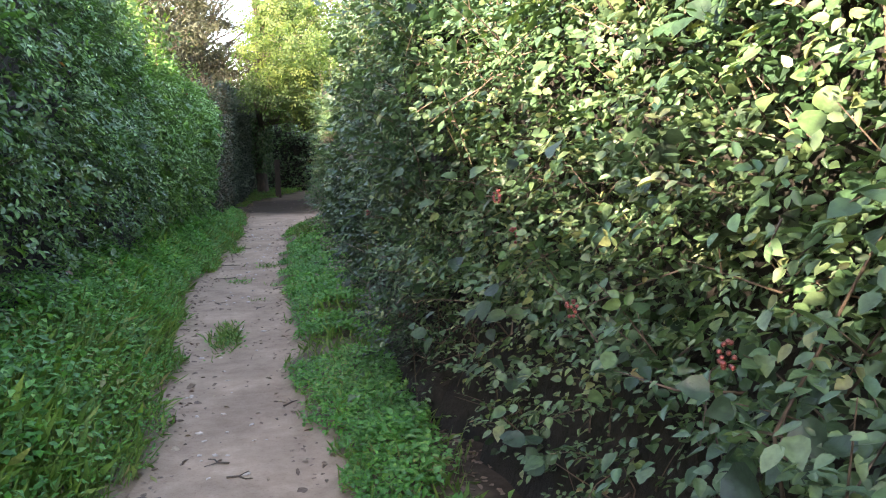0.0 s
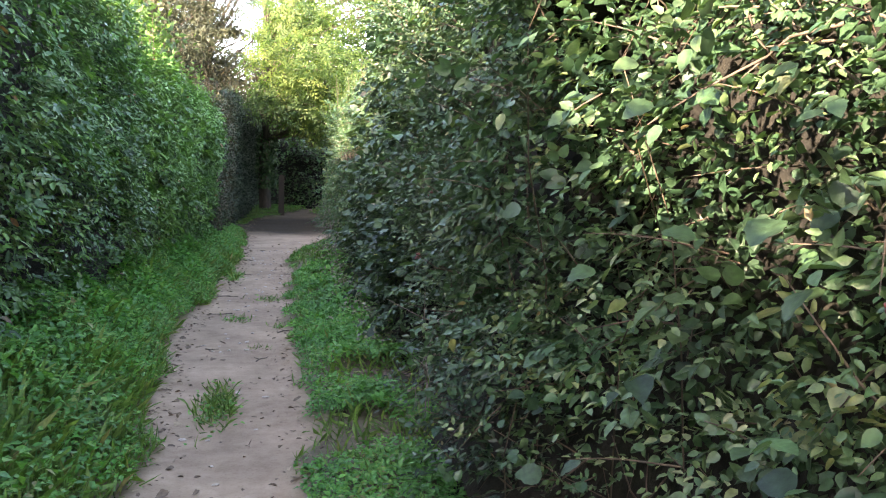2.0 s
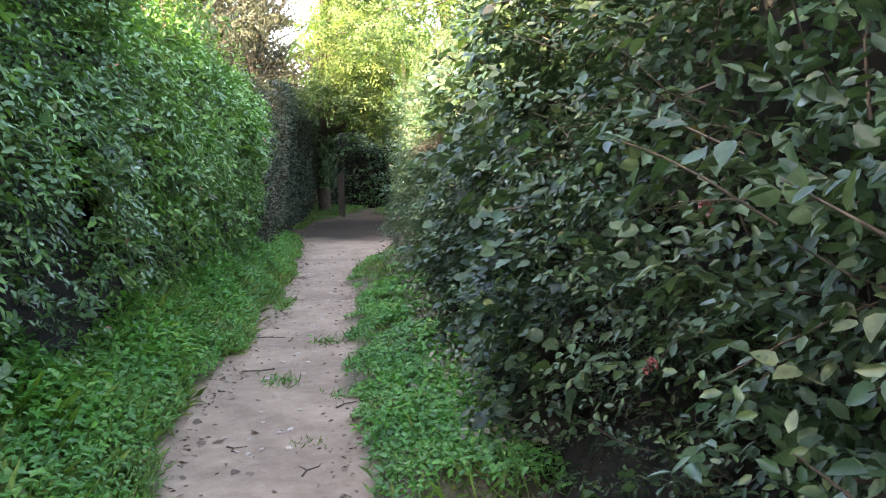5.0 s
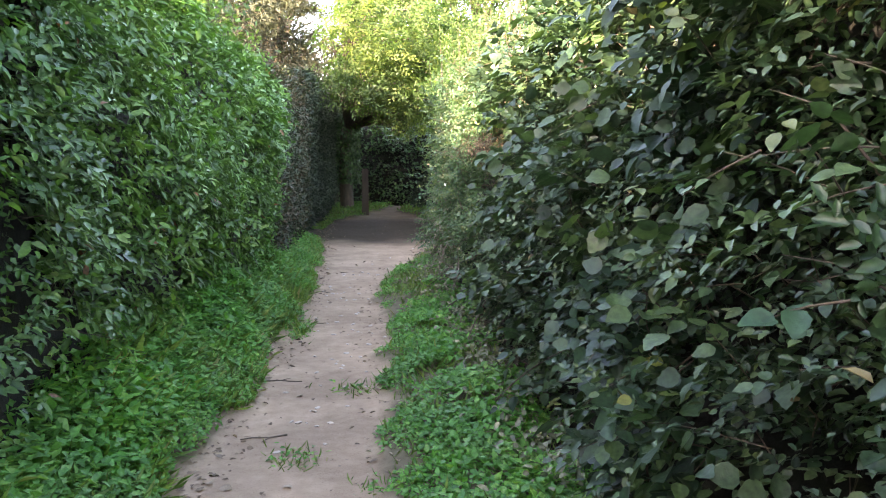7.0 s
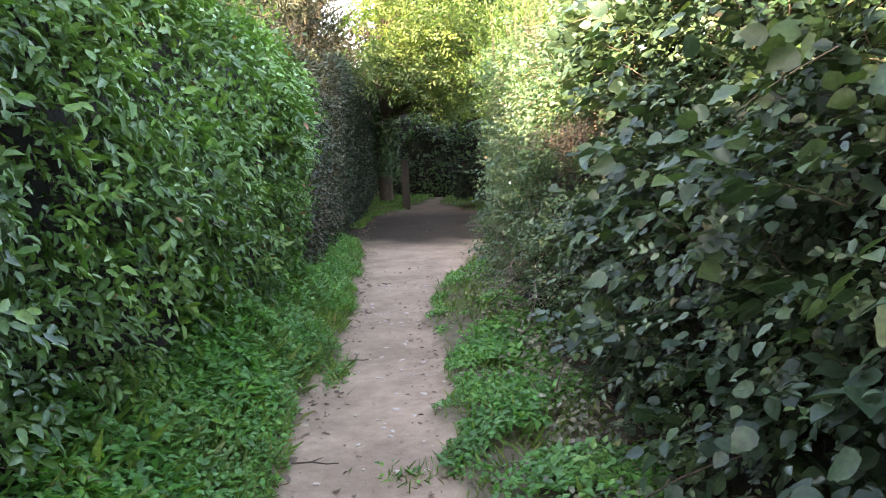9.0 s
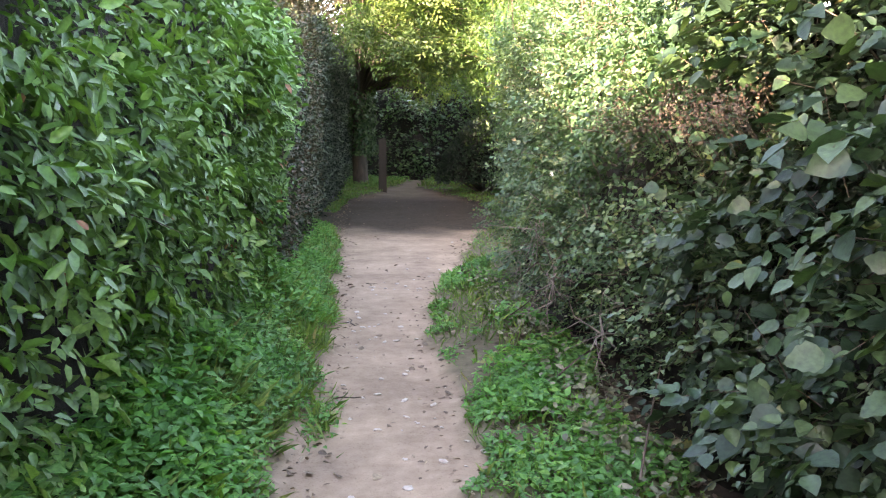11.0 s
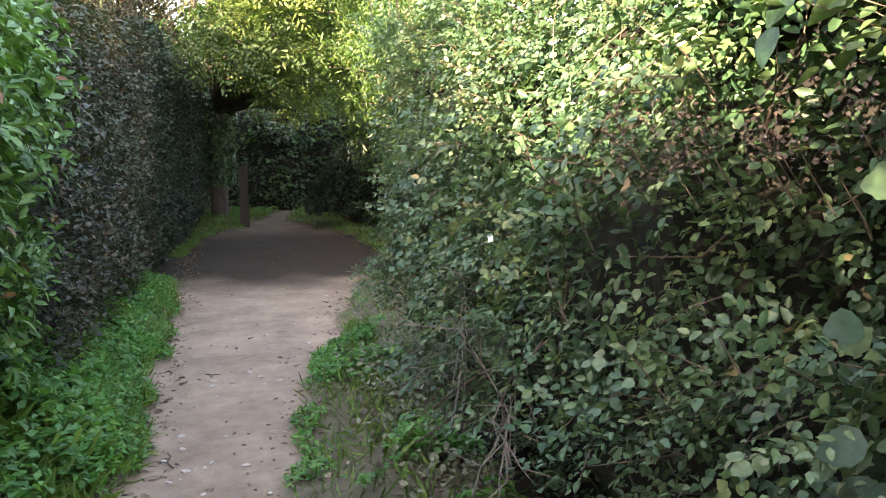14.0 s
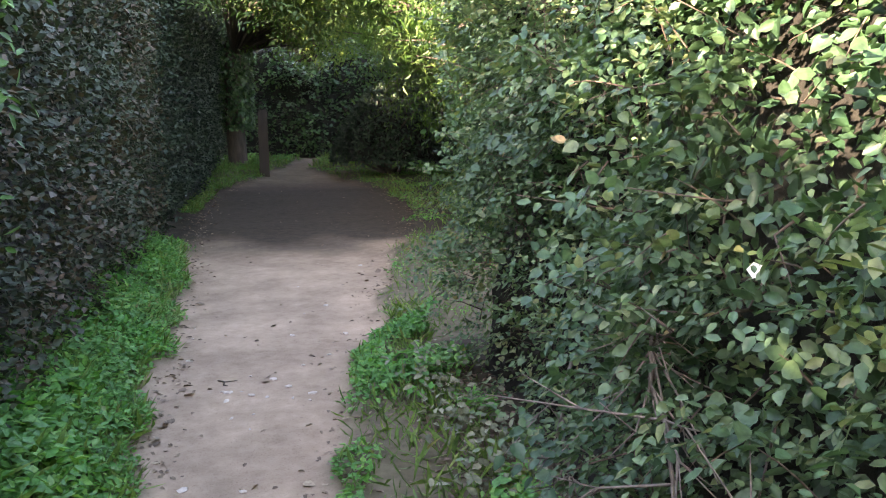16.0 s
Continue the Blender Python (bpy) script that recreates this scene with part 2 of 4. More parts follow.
# ---- ground ----
PY = np.array([-20, 0, 4, 5.2, 8, 10, 12.2, 15.5, 17, 20.5, 22.5, 26, 29, 31.5, 33.5, 36, 60])
PL = np.array([-0.9, -0.85, -0.76, -0.74, -0.95, -1.08, -0.95, -0.78, -0.8, -0.88, -0.95, -1.05, -0.95, -0.1, 0.25, 0.9, 2])
PR = np.array([0.3, 0.25, 0.2, 0.08, 0.02, -0.02, 0.02, 0.1, 0.1, 0.8, 1.3, 2.1, 2.0, 1.3, 1.0, 1.5, 3])


def path_mask(x, y):
    """About 1 on the trodden soil, 0 on the verges."""
    wob = 0.22 * (vnoise(y * 2.3, x * 2.3, 1) - 0.5) + 0.1 * (vnoise(y * 9, x * 9, 2) - 0.5)
    d = np.minimum(x + wob - np.interp(y, PY, PL), np.interp(y, PY, PR) - x + wob)
    return np.clip(d / 0.12 + 0.5, 0, 1)


def ground_z(x, y):
    m = path_mask(x, y)
    bank = 0.22 * np.clip((np.interp(y, PY, PL) - 0.1 - x) / 0.8, 0, 1) * np.clip((21 - y) / 4, 0, 1)
    return (1 - m) * 0.045 + bank + 0.03 * (vnoise(x * 1.3, y * 1.3, 3) - 0.5) + 0.008 * (vnoise(x * 3.1, y * 3.1, 4) - 0.5)


def soil_material():
    m, n, l, b = shader("trodden_soil")
    geo = n.new("ShaderNodeNewGeometry")
    att = n.new("ShaderNodeAttribute")
    att.attribute_name = "trodden"
    soil_shade = n.new("ShaderNodeAttribute")
    soil_shade.attribute_name = "soil_shade"

    def nz(scale, detail=6, rough=0.6):
        t = n.new("ShaderNodeTexNoise")
        t.inputs["Scale"].default_value, t.inputs["Detail"].default_value, t.inputs["Roughness"].default_value = scale, detail, rough
        l.new(geo.outputs["Position"], t.inputs["Vector"])
        return t

    def mix(fac, a, c, kind="MIX"):
        t = n.new("ShaderNodeMix")
        t.data_type, t.blend_type = "RGBA", kind
        for k, v in ((0, fac), (6, a), (7, c)):
            if isinstance(v, (int, float)):
                t.inputs[k].default_value = v
            elif isinstance(v, tuple):
                t.inputs[k].default_value = (*v, 1)
            else:
                l.new(v, t.inputs[k])
        return t.outputs[2]

    large, mid, fine = nz(1.6), nz(9, 8, 0.7), nz(90, 4)
    pale = ramp(n, [(0.3, (0.35, 0.25, 0.178)), (0.55, (0.44, 0.322, 0.235)), (0.75, (0.51, 0.384, 0.287))])
    l.new(mid.outputs["Fac"], pale.inputs[0])
    patch = ramp(n, [(0.4, (0.72, 0.7, 0.68)), (0.65, (1.05, 1.03, 1.0))])
    l.new(large.outputs["Fac"], patch.inputs[0])
    soil = mix(1.0, pale.outputs[0], patch.outputs[0], "MULTIPLY")
    speck = ramp(n, [(0.3, (0.55, 0.5, 0.48)), (0.45, (1, 1, 1)), (0.68, (1, 1, 1)), (0.8, (1.5, 1.45, 1.4))])
    l.new(fine.outputs["Fac"], speck.inputs[0])
    soil = mix(0.55, soil, speck.outputs[0], "MULTIPLY")
    # dark brown leaf mould, with tree and hedge shade painted into its colour
    shaded_mould = ramp(n, [(0.35, (0.02, 0.015, 0.011)), (0.7, (0.058, 0.042, 0.031))])
    l.new(mid.outputs["Fac"], shaded_mould.inputs[0])
    soil = mix(soil_shade.outputs["Fac"], soil, shaded_mould.outputs[0])
    verge = ramp(n, [(0.3, (0.07, 0.06, 0.035)), (0.7, (0.19, 0.155, 0.1))])
    l.new(mid.outputs["Fac"], verge.inputs[0])
    lawn = n.new("ShaderNodeAttribute")
    lawn.attribute_name = "lawn"
    turf = ramp(n, [(0.3, (0.04, 0.075, 0.02)), (0.7, (0.1, 0.14, 0.045))])
    l.new(mid.outputs["Fac"], turf.inputs[0])
    bare = mix(lawn.outputs["Fac"], verge.outputs[0], turf.outputs[0])
    l.new(mix(att.outputs["Fac"], mix(soil_shade.outputs["Fac"], bare, shaded_mould.outputs[0]), soil), b.inputs["Base Color"])
    b.inputs["Roughness"].default_value = 0.92
    b.inputs["Specular IOR Level"].default_value = 0.25
    bm = n.new("ShaderNodeBump")
    bm.inputs["Strength"].default_value, bm.inputs["Distance"].default_value = 0.35, 0.012
    l.new(mid.outputs["Fac"], bm.inputs["Height"])
    bm2 = n.new("ShaderNodeBump")
    bm2.inputs["Strength"].default_value, bm2.inputs["Distance"].default_value = 0.5, 0.004
    l.new(fine.outputs["Fac"], bm2.inputs["Height"])
    l.new(bm.outputs[0], bm2.inputs["Normal"])
    l.new(bm2.outputs[0], b.inputs["Normal"])
    return m


def make_ground():
    xs = np.concatenate([[-900, -300, -90, -30, -12, -6, -4], np.arange(-3, 3.01, 0.075), [4, 6, 12, 30, 90, 300, 900]])
    ys = np.concatenate([[-900, -300, -90, -30, -12, -6], np.arange(-3, 38.01, 0.13), [40, 44, 50, 60, 90, 300, 900]])
    gx, gy = np.meshgrid(xs, ys)
    x, y = gx.ravel(), gy.ravel()
    near = (np.abs(x) < 3.5) & (y > -5) & (y < 39)
    z = np.where(near, ground_z(x, y), 0.0)
    w = len(xs)
    i = (np.arange(len(ys) - 1)[:, None] * w + np.arange(w - 1)[None]).ravel()
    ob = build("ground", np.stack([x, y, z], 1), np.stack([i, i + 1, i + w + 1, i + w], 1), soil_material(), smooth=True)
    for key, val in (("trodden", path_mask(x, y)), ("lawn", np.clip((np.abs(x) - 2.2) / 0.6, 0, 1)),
                     # painted shade: under the trees past y 22, and along both hedge feet
                     ("soil_shade", np.clip((y - 21.9 - 1.3 * vnoise(x * 1.6, y * 1.6, 5)) / 1.5, 0, 1) * (0.95 - 0.4 * np.clip((y - 29) / 2, 0, 1))
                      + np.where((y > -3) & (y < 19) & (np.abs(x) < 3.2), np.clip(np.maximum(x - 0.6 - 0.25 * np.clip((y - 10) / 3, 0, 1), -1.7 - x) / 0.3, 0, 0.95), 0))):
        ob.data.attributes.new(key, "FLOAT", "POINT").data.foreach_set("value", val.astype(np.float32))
    tagged(ob, "trodden pale brown soil footpath between weedy verges", "footpath", kind="structure")


make_ground()


# ---- hedges ----
def hedge(name, label, y0, y1, face, side, top, depth, specs, seed, twigs=60, holes=0.8, under=0.0, bulge=0.22, ends=(False, False), shoots=0, group="", shoot_len=(0.15, 0.5), canes=0, bare=0.35, flat=0.5, thick=0.06, rise=0.75, seen=9.0, deep=0.24):
    """A clipped or wild hedge along y. face: x of its face by y; side: +1 when it faces +x; top: height by y.
    specs: rows of leaves (share of area density, length, width over length, material, outline, upward bias)."""
    length = y1 - y0

    def surface(y, q, s):
        h = top(y) + 0.18 * (vnoise(y * 1.6, y * 0 + seed, seed) - 0.5)
        z = np.minimum(q, h)
        back = np.maximum(q - h, 0)
        lump = bulge * (vnoise(y * 1.1 + seed * 7, z * 1.3, seed) - 0.5) + 0.45 * bulge * (vnoise(y * 3.7, z * 3.9 + seed, seed + 1) - 0.5)
        rnd = np.maximum(z - (h - 0.45), 0) / 0.45
        x = face(y) + side * (lump - back - 0.16 * rnd ** 2 - under * (0.55 + 0.9 * vnoise(y * 0.9, y * 0 + 5, seed)) * np.clip(1 - z / rise, 0, 1) ** 1.2)
        z = z - 0.35 * back / max(depth, 0.1) ** 1 * 0.3 + 0.1 * lump
        flat = np.clip(rnd, 0, 1)
        out = np.stack([side * (1 - 0.7 * flat), 0 * y, 0.15 + flat], 1)
        return np.stack([x, y, z], 1), unit(out)

    # near-black sheet inside, standing in for the shade between the leaves
    ny, nq = max(int(length / 0.22), 4), 14
    gy, gq = np.meshgrid(np.linspace(y0 + 0.08, y1 - 0.08, ny), np.linspace(0, 1, nq))
    fy = gy.ravel()
    fq = gq.ravel() * (top(fy) + depth)
    p, o = surface(fy, fq, 0)
    # set further out near the ground, so the hollow there looks shaded
    foot = 0.12 + 0.88 * np.clip(fq / 1.1, 0, 1)[:, None]
    p = p - o * (deep + 0.16 * vnoise(fy * 4, fq * 4, seed + 2)[:, None]) * (foot if under else 1.0)
    p[:, 2] = np.maximum(p[:, 2], -0.02)
    back = p.copy().reshape(nq, ny, 3)
    rows = [back]
    low = back[-1].copy()
    low[:, 2] = -0.02
    rows.append(low[None])
    grid = np.concatenate(rows)
    k = np.arange(nq)[:, None] * ny + np.arange(ny - 1)[None]
    k = k.ravel()
    faces = np.stack([k, k + 1, k + ny + 1, k + ny], 1)
    cap = []
    for c in (0, ny - 1):
        for r in range(nq // 2):
            a, b2, d, e = r, r + 1, nq - r - 1, nq - r
            cap.append((a * ny + c, b2 * ny + c, d * ny + c, e * ny + c))
    root = build(name, grid.reshape(-1, 3), np.concatenate([faces, np.array(cap)]), SHADE_CORE, smooth=True)
    tagged(root, label, "hedge", group=group)

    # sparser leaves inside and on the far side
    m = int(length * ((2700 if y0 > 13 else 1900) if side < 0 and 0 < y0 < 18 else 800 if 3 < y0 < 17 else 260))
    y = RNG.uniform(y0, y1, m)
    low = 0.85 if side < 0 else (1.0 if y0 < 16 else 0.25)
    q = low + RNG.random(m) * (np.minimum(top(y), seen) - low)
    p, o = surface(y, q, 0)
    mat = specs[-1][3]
    # only dark tints: the hedge's inner shade is put into the leaf colour
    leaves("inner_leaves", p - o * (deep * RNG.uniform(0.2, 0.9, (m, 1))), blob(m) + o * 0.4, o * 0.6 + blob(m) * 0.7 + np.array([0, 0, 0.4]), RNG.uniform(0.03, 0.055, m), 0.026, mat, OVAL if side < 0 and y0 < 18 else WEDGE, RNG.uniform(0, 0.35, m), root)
    m = int(length * 110)
    y = RNG.uniform(y0, y1, m)
    z = RNG.random(m) * top(y) * 0.97
    o = np.tile(np.array([[-side, 0, 0.2]]), (m, 1))
    p = np.stack([face(y) - side * (depth + 0.22 + 0.1 * RNG.random(m)), y, z], 1)
    leaves("back_leaves", p, blob(m) + o * 0.3, o + blob(m) * 0.5, 0.2, 0.13, mat, WEDGE, RNG.uniform(0, 0.9, m), root)
    m = int(length * 90)
    y = RNG.uniform(y0, y1, m)
    p = np.stack([face(y) - side * RNG.uniform(0.15, depth + 0.2, m), y, top(y) + RNG.uniform(-0.12, 0.02, m)], 1)
    leaves("top_leaves", p, blob(m) * np.array([1, 1, 0.5]), blob(m) * 0.5 + np.array([0, 0, 1]), 0.16, 0.1, mat, WEDGE, RNG.uniform(0, 0.9, m), root)
    area = length * min(float(np.mean(top(np.linspace(y0, y1, 20)))) + 0.25, seen)
    for kind_no, (share, size, ratio, material, shape, lift, *spray) in enumerate(specs):
        count, reach = spray if spray else (1, 0)
        n = int(area * share / count)
        y = RNG.uniform(y0, y1, n)
        q = RNG.random(n) * np.minimum(top(y) + 0.25, seen)
        p, o = surface(y, q, 0)
        gap = vnoise(y * 4.2 + 3 * seed, q * 4.2, seed + 3)
        bottom = np.clip(q / bare, 0.25 if bare < 0.5 else 0.07, 1) ** (1.0 if bare < 1 else 1.8)
        keep = (RNG.random(n) < np.where(q > top(y) + 0.3, 0.45, 1.0)) & (RNG.random(n) < np.where(gap > holes, 0.2, 1.0)) & (RNG.random(n) < bottom)
        if len(specs) > 1:
            patch = vnoise(y * 1.5 + 13.7 * kind_no, q * 1.7 + 5.3 * kind_no, seed + kind_no)
            keep &= RNG.random(n) < np.clip((patch - 0.2) * 3.5, 0.55, 1)
        y, p, o, gap = y[keep], p[keep], o[keep], gap[keep]
        n = len(y)
        clump = vnoise(y * 2.2, p[:, 2] * 2.2 + 11, seed + 4)
        shade = np.clip(RNG.random(n) * 0.75 + 0.5 * (clump - 0.3), 0, 0.92)
        if count > 1:
            p = p + o * (RNG.normal(-0.04, thick, n) - 0.55 * reach - 0.12 * (gap > holes))[:, None]
            heading = o * 0.75 + blob(n) * np.array([0.5, 0.9, 0.7]) + np.array([0, 0, lift])
            normal = o * (0.75 - 0.45 * flat) + np.array([0, 0, 0.35 + 0.55 * flat]) + blob(n) * 0.45
            sprays("foliage", p, heading, normal, reach * RNG.uniform(0.6, 1.5, n), count, size, ratio, material, shape, shade, root, TWIG, 0.08 if side < 0 else 0.0, 0.12 + 0.3 * max(0, -lift))
        else:
            p = p + o * (RNG.normal(-0.03, thick, n) - 0.12 * (gap > holes))[:, None] + blob(n) * 0.03
            along = o * 0.5 + blob(n) * np.array([0.95, 0.95, max(1.15 - flat, 0.12)]) + np.array([0, 0, lift])
            normal = o * (0.85 - 0.65 * flat) + np.array([0, 0, 0.3 + 0.6 * flat]) + blob(n) * (0.75 - 0.4 * min(flat, 1))
            s = size * RNG.uniform(0.6, 1.3, n)
            leaves("foliage", p, along, normal, s, s * ratio, material, shape, np.where(RNG.random(n) < 0.009, 1.0, shade), root)
        for hit, yy in zip(ends, (y0, y1)):
            if hit:
                m = int(share * depth * 1.1)
                z = RNG.uniform(0.15, 1, m) * float(top(np.array([yy]))[0])
                xx = face(np.full(m, yy)) - side * RNG.uniform(0, depth, m)
                sign = -1.0 if yy == y0 else 1.0
                oo = np.tile(np.array([[0, sign, 0.1]]), (m, 1))
                pp = np.stack([xx, np.full(m, yy) + 0.12 * (vnoise(xx * 3, z * 3, seed) - 0.5) + RNG.normal(0, 0.05, m), z], 1)
                leaves("foliage", pp, oo * 0.5 + blob(m) * 0.95, oo * 0.6 + np.array([0, 0, 0.5]) + blob(m) * 0.6,
                       size * RNG.uniform(0.6, 1.3, m), size * ratio, material, shape, None, root)
    if twigs:
        paths, rad = [], []
        y = RNG.uniform(y0, y1, twigs)
        q = RNG.uniform(0.1, 1.0, twigs) * top(y)
        p, o = surface(y, q, 0)
        for a, b2 in zip(p, o):
            d = unit((b2 * 0.35 + RNG.normal(size=3) * 0.5 + np.array([0, 0, 0.35]))[None])[0]
            ln = RNG.uniform(0.15, 0.36)
            st = a - b2 * 0.16
            paths.append([st, st + d * ln * 0.5 + RNG.normal(size=3) * 0.02, st + d * ln + RNG.normal(size=3) * 0.04])
            rad.append((RNG.uniform(0.003, 0.006), 0.0012))
        tubes("twig", paths, rad, TWIG, 3, root)
    if canes:
        paths, rad = [], []
        for yy in RNG.uniform(y0, y1, canes):
            z1 = RNG.uniform(0.7, 1.05) * float(top(np.array([yy]))[0])
            yk = yy + RNG.normal() * 0.35 + np.linspace(0, 1, 7) * RNG.normal() * 0.5
            zk = np.linspace(RNG.uniform(0.0, 0.5), z1, 7)
            pk, ok = surface(yk, zk, 0)
            paths.append(pk + ok * np.linspace(-0.12, RNG.uniform(-0.02, 0.1), 7)[:, None] + RNG.normal(size=(7, 3)) * 0.015)
            rad.append((RNG.uniform(0.003, 0.006), 0.0015))
        tubes("cane", paths, rad, STEM, 4, root)
    if shoots:
        y = RNG.uniform(y0, y1, shoots)
        p, o = surface(y, top(y) + RNG.uniform(0, depth * 0.5, shoots), 0)
        paths, rad, lp, la = [], [], [], []
        for a in p:
            ln = RNG.uniform(*shoot_len)
            tip = a + np.array([RNG.normal() * 0.08, RNG.normal() * 0.08, ln])
            paths.append([a - np.array([0, 0, 0.15]), (a + tip) / 2 + RNG.normal(size=3) * 0.01, tip])
            rad.append((0.005, 0.0015))
            for f in np.arange(0.1, 1.01, 0.05 / ln):
                lp.append(a + (tip - a) * f)
        tubes("shoot", paths, rad, STEM, 3, root)
        lp = np.array(lp)
        m = len(lp)
        sz, ra, mat, shp = specs[0][1], specs[0][2], specs[0][3], specs[0][4]
        leaves("shoot_leaves", lp, blob(m) * np.array([1, 1, 0.4]) + np.array([0, 0, 0.35]), blob(m) * 0.4 + np.array([0, 0, 0.7]), sz, sz * ra, mat, shp, RNG.uniform(0.5, 0.95, m), root)
    return root


def const(v):
    return lambda y: np.full(np.shape(y), float(v))


def curve_of(ys, vs):
    return lambda y: np.interp(y, ys, vs)


hedge("privet_hedge", "tall dark green privet hedge, clipped flat, beside the verge", -5, 3.6, curve_of([-5, 0, 10.7], [-1.75, -1.65, -1.55]), 1,
      curve_of([-5, 0.4, 1.5, 3.6], [3.03, 3.03, 3.9, 3.9]), 0.9, [(250, 0.08, 0.5, PRIVET, WEDGE, 0.1)], 1, 0, 0.8, 0.3)
hedge("privet_hedge", "tall dark green privet hedge, clipped flat, beside the verge", 3.5, 10.9, curve_of([-5, 0, 10.9], [-1.75, -1.65, -1.5]), 1,
      curve_of([1.5, 8.0, 10.0, 10.9], [3.9, 3.7, 3.25, 3.1]), 0.9, [(1250, 0.058, 0.48, PRIVET, OVAL, -0.1, 5, 0.11), (900, 0.06, 0.45, LAUREL, OVAL, -0.4, 4, 0.1)], 1, 90, 0.66, 0.14, thick=0.07, rise=1.15, seen=3.4, deep=0.26, bare=1.4)
hedge("laurel_hedge", "bright green glossy laurel hedge, clipped flat", 10.3, 16.8, curve_of([10, 13, 16.8], [-1.5, -1.4, -1.16]), 1,
      curve_of([10, 12, 14, 17], [3.02, 2.88, 2.84, 2.76]), 0.9, [(1500, 0.078, 0.42, LAUREL, OVAL, -0.55, 5, 0.13), (600, 0.07, 0.45, LAUREL, OVAL, 0.1)], 2, 120, 0.66, 0.14, shoots=90, flat=0.3, thick=0.07, rise=1.15, deep=0.26, bare=1.4)
hedge("brown_leaved_hedge", "dull green and brown clipped hedge in shade", 16.8, 23.2, curve_of([16.8, 18, 25], [-1.26, -1.27, -1.2]), 1,
      curve_of([16, 18, 20, 24], [2.75, 2.9, 3.05, 3.3]), 0.9, [(1400, 0.05, 0.62, BEECH, WEDGE, 0.0)], 3, 80, 0.7, 0.1, 0.16, shoots=80)
hedge("dark_hedge", "dark evergreen clipped hedge in deep shade", 23.1, 36, curve_of([23, 25, 30, 36], [-1.2, -1.18, -1.08, -0.95]), 1,
      curve_of([23, 26, 36], [3.25, 3.7, 3.6]), 0.9, [(500, 0.07, 0.5, YEW, WEDGE, 0.0)], 3, 30, 0.74, 0.1, 0.2, shoots=30)

THICKET = hedge("bramble_thicket", "sprawling bramble thicket with mixed leaves and brown stems", 0.6, 4.8, curve_of([-2.5, 2.5, 4.6], [1.0, 0.86, 0.76]), -1,
      curve_of([-2, 4.6], [2.55, 2.6]), 1.4, [(1000, 0.042, 0.72, BRAMBLE, TOOTHED, -0.1, 3, 0.08), (100, 0.062, 0.85, HAZEL, TOOTHED, -0.2, 3, 0.13), (3000, 0.032, 0.46, BRAMBLE, OVAL, 0.0, 7, 0.17)], 4, 200, 0.66, 0.03, 0.6, shoots=60, canes=3, bare=1.1, flat=0.75, thick=0.12, rise=1.0, deep=0.36)
hedge("bramble_thicket", "sprawling bramble thicket with mixed leaves", -2.5, 0.7, curve_of([-2.5, 4.6], [1.0, 0.85]), -1,
      curve_of([-2, 4.6], [2.55, 2.6]), 1.4, [(400, 0.07, 0.7, BRAMBLE, WEDGE, 0.0)], 4, 0, 0.8, 0.45, 0.5)
hedge("small_leaved_hedge", "dark small-leaved hedge, loosely clipped", 4.5, 8.5, curve_of([4.6, 6, 8.3], [0.76, 0.74, 0.86]), -1,
      curve_of([4.6, 6, 8.3], [2.6, 2.9, 3.1]), 1.3, [(3300, 0.038, 0.46, SMALL, OVAL, 0.05, 8, 0.2), (350, 0.05, 0.75, BRAMBLE, TOOTHED, -0.1, 3, 0.08)], 5, 200, 0.66, 0.03, 0.55, shoots=60, canes=3, bare=0.9, flat=0.7, thick=0.12, rise=1.0, deep=0.36)
HAZEL_HEDGE = hedge("hazel_hedge", "hazel hedge with large rounded leaves and upright stems", 8.2, 13.3, curve_of([8.3, 13.2], [0.92, 0.95]), -1,
      curve_of([8.3, 11, 13.2], [3.1, 2.95, 2.6]), 1.4, [(900, 0.078, 0.85, HAZEL, TOOTHED, -0.25, 4, 0.17), (2100, 0.042, 0.58, SMALL, OVAL, 0.0, 7, 0.17)], 6, 180, 0.64, 0.06, 0.6, shoots=80, shoot_len=(0.4, 1.0), canes=5, bare=0.8, flat=0.8, thick=0.12, rise=1.0, deep=0.38)
MIXED = hedge("mixed_hedge", "mixed bramble and blackthorn hedge, loosely trimmed", 13.1, 18.6, curve_of([13.2, 16, 18.6], [0.95, 0.92, 0.95]), -1,
      curve_of([13.2, 18.6], [2.65, 2.75]), 1.5, [(1100, 0.036, 0.8, BRAMBLE, TOOTHED, -0.15, 3, 0.09), (3000, 0.033, 0.54, BRAMBLE, OVAL, 0.0, 7, 0.15)], 7, 260, 0.6, 0.2, 0.55, (False, True), shoots=150, shoot_len=(0.2, 0.7), canes=2, bare=0.7, flat=0.6, thick=0.11, deep=0.42)
hedge("shrub_border", "dark leafy shrub border behind the yew", 18.5, 37, curve_of([18.5, 22, 37], [3.2, 3.5, 4.2]), -1, const(3.0), 1.0, [(220, 0.09, 0.6, IVY, WEDGE, 0.0)], 2, 20, 0.75, 0.2, 0.5)


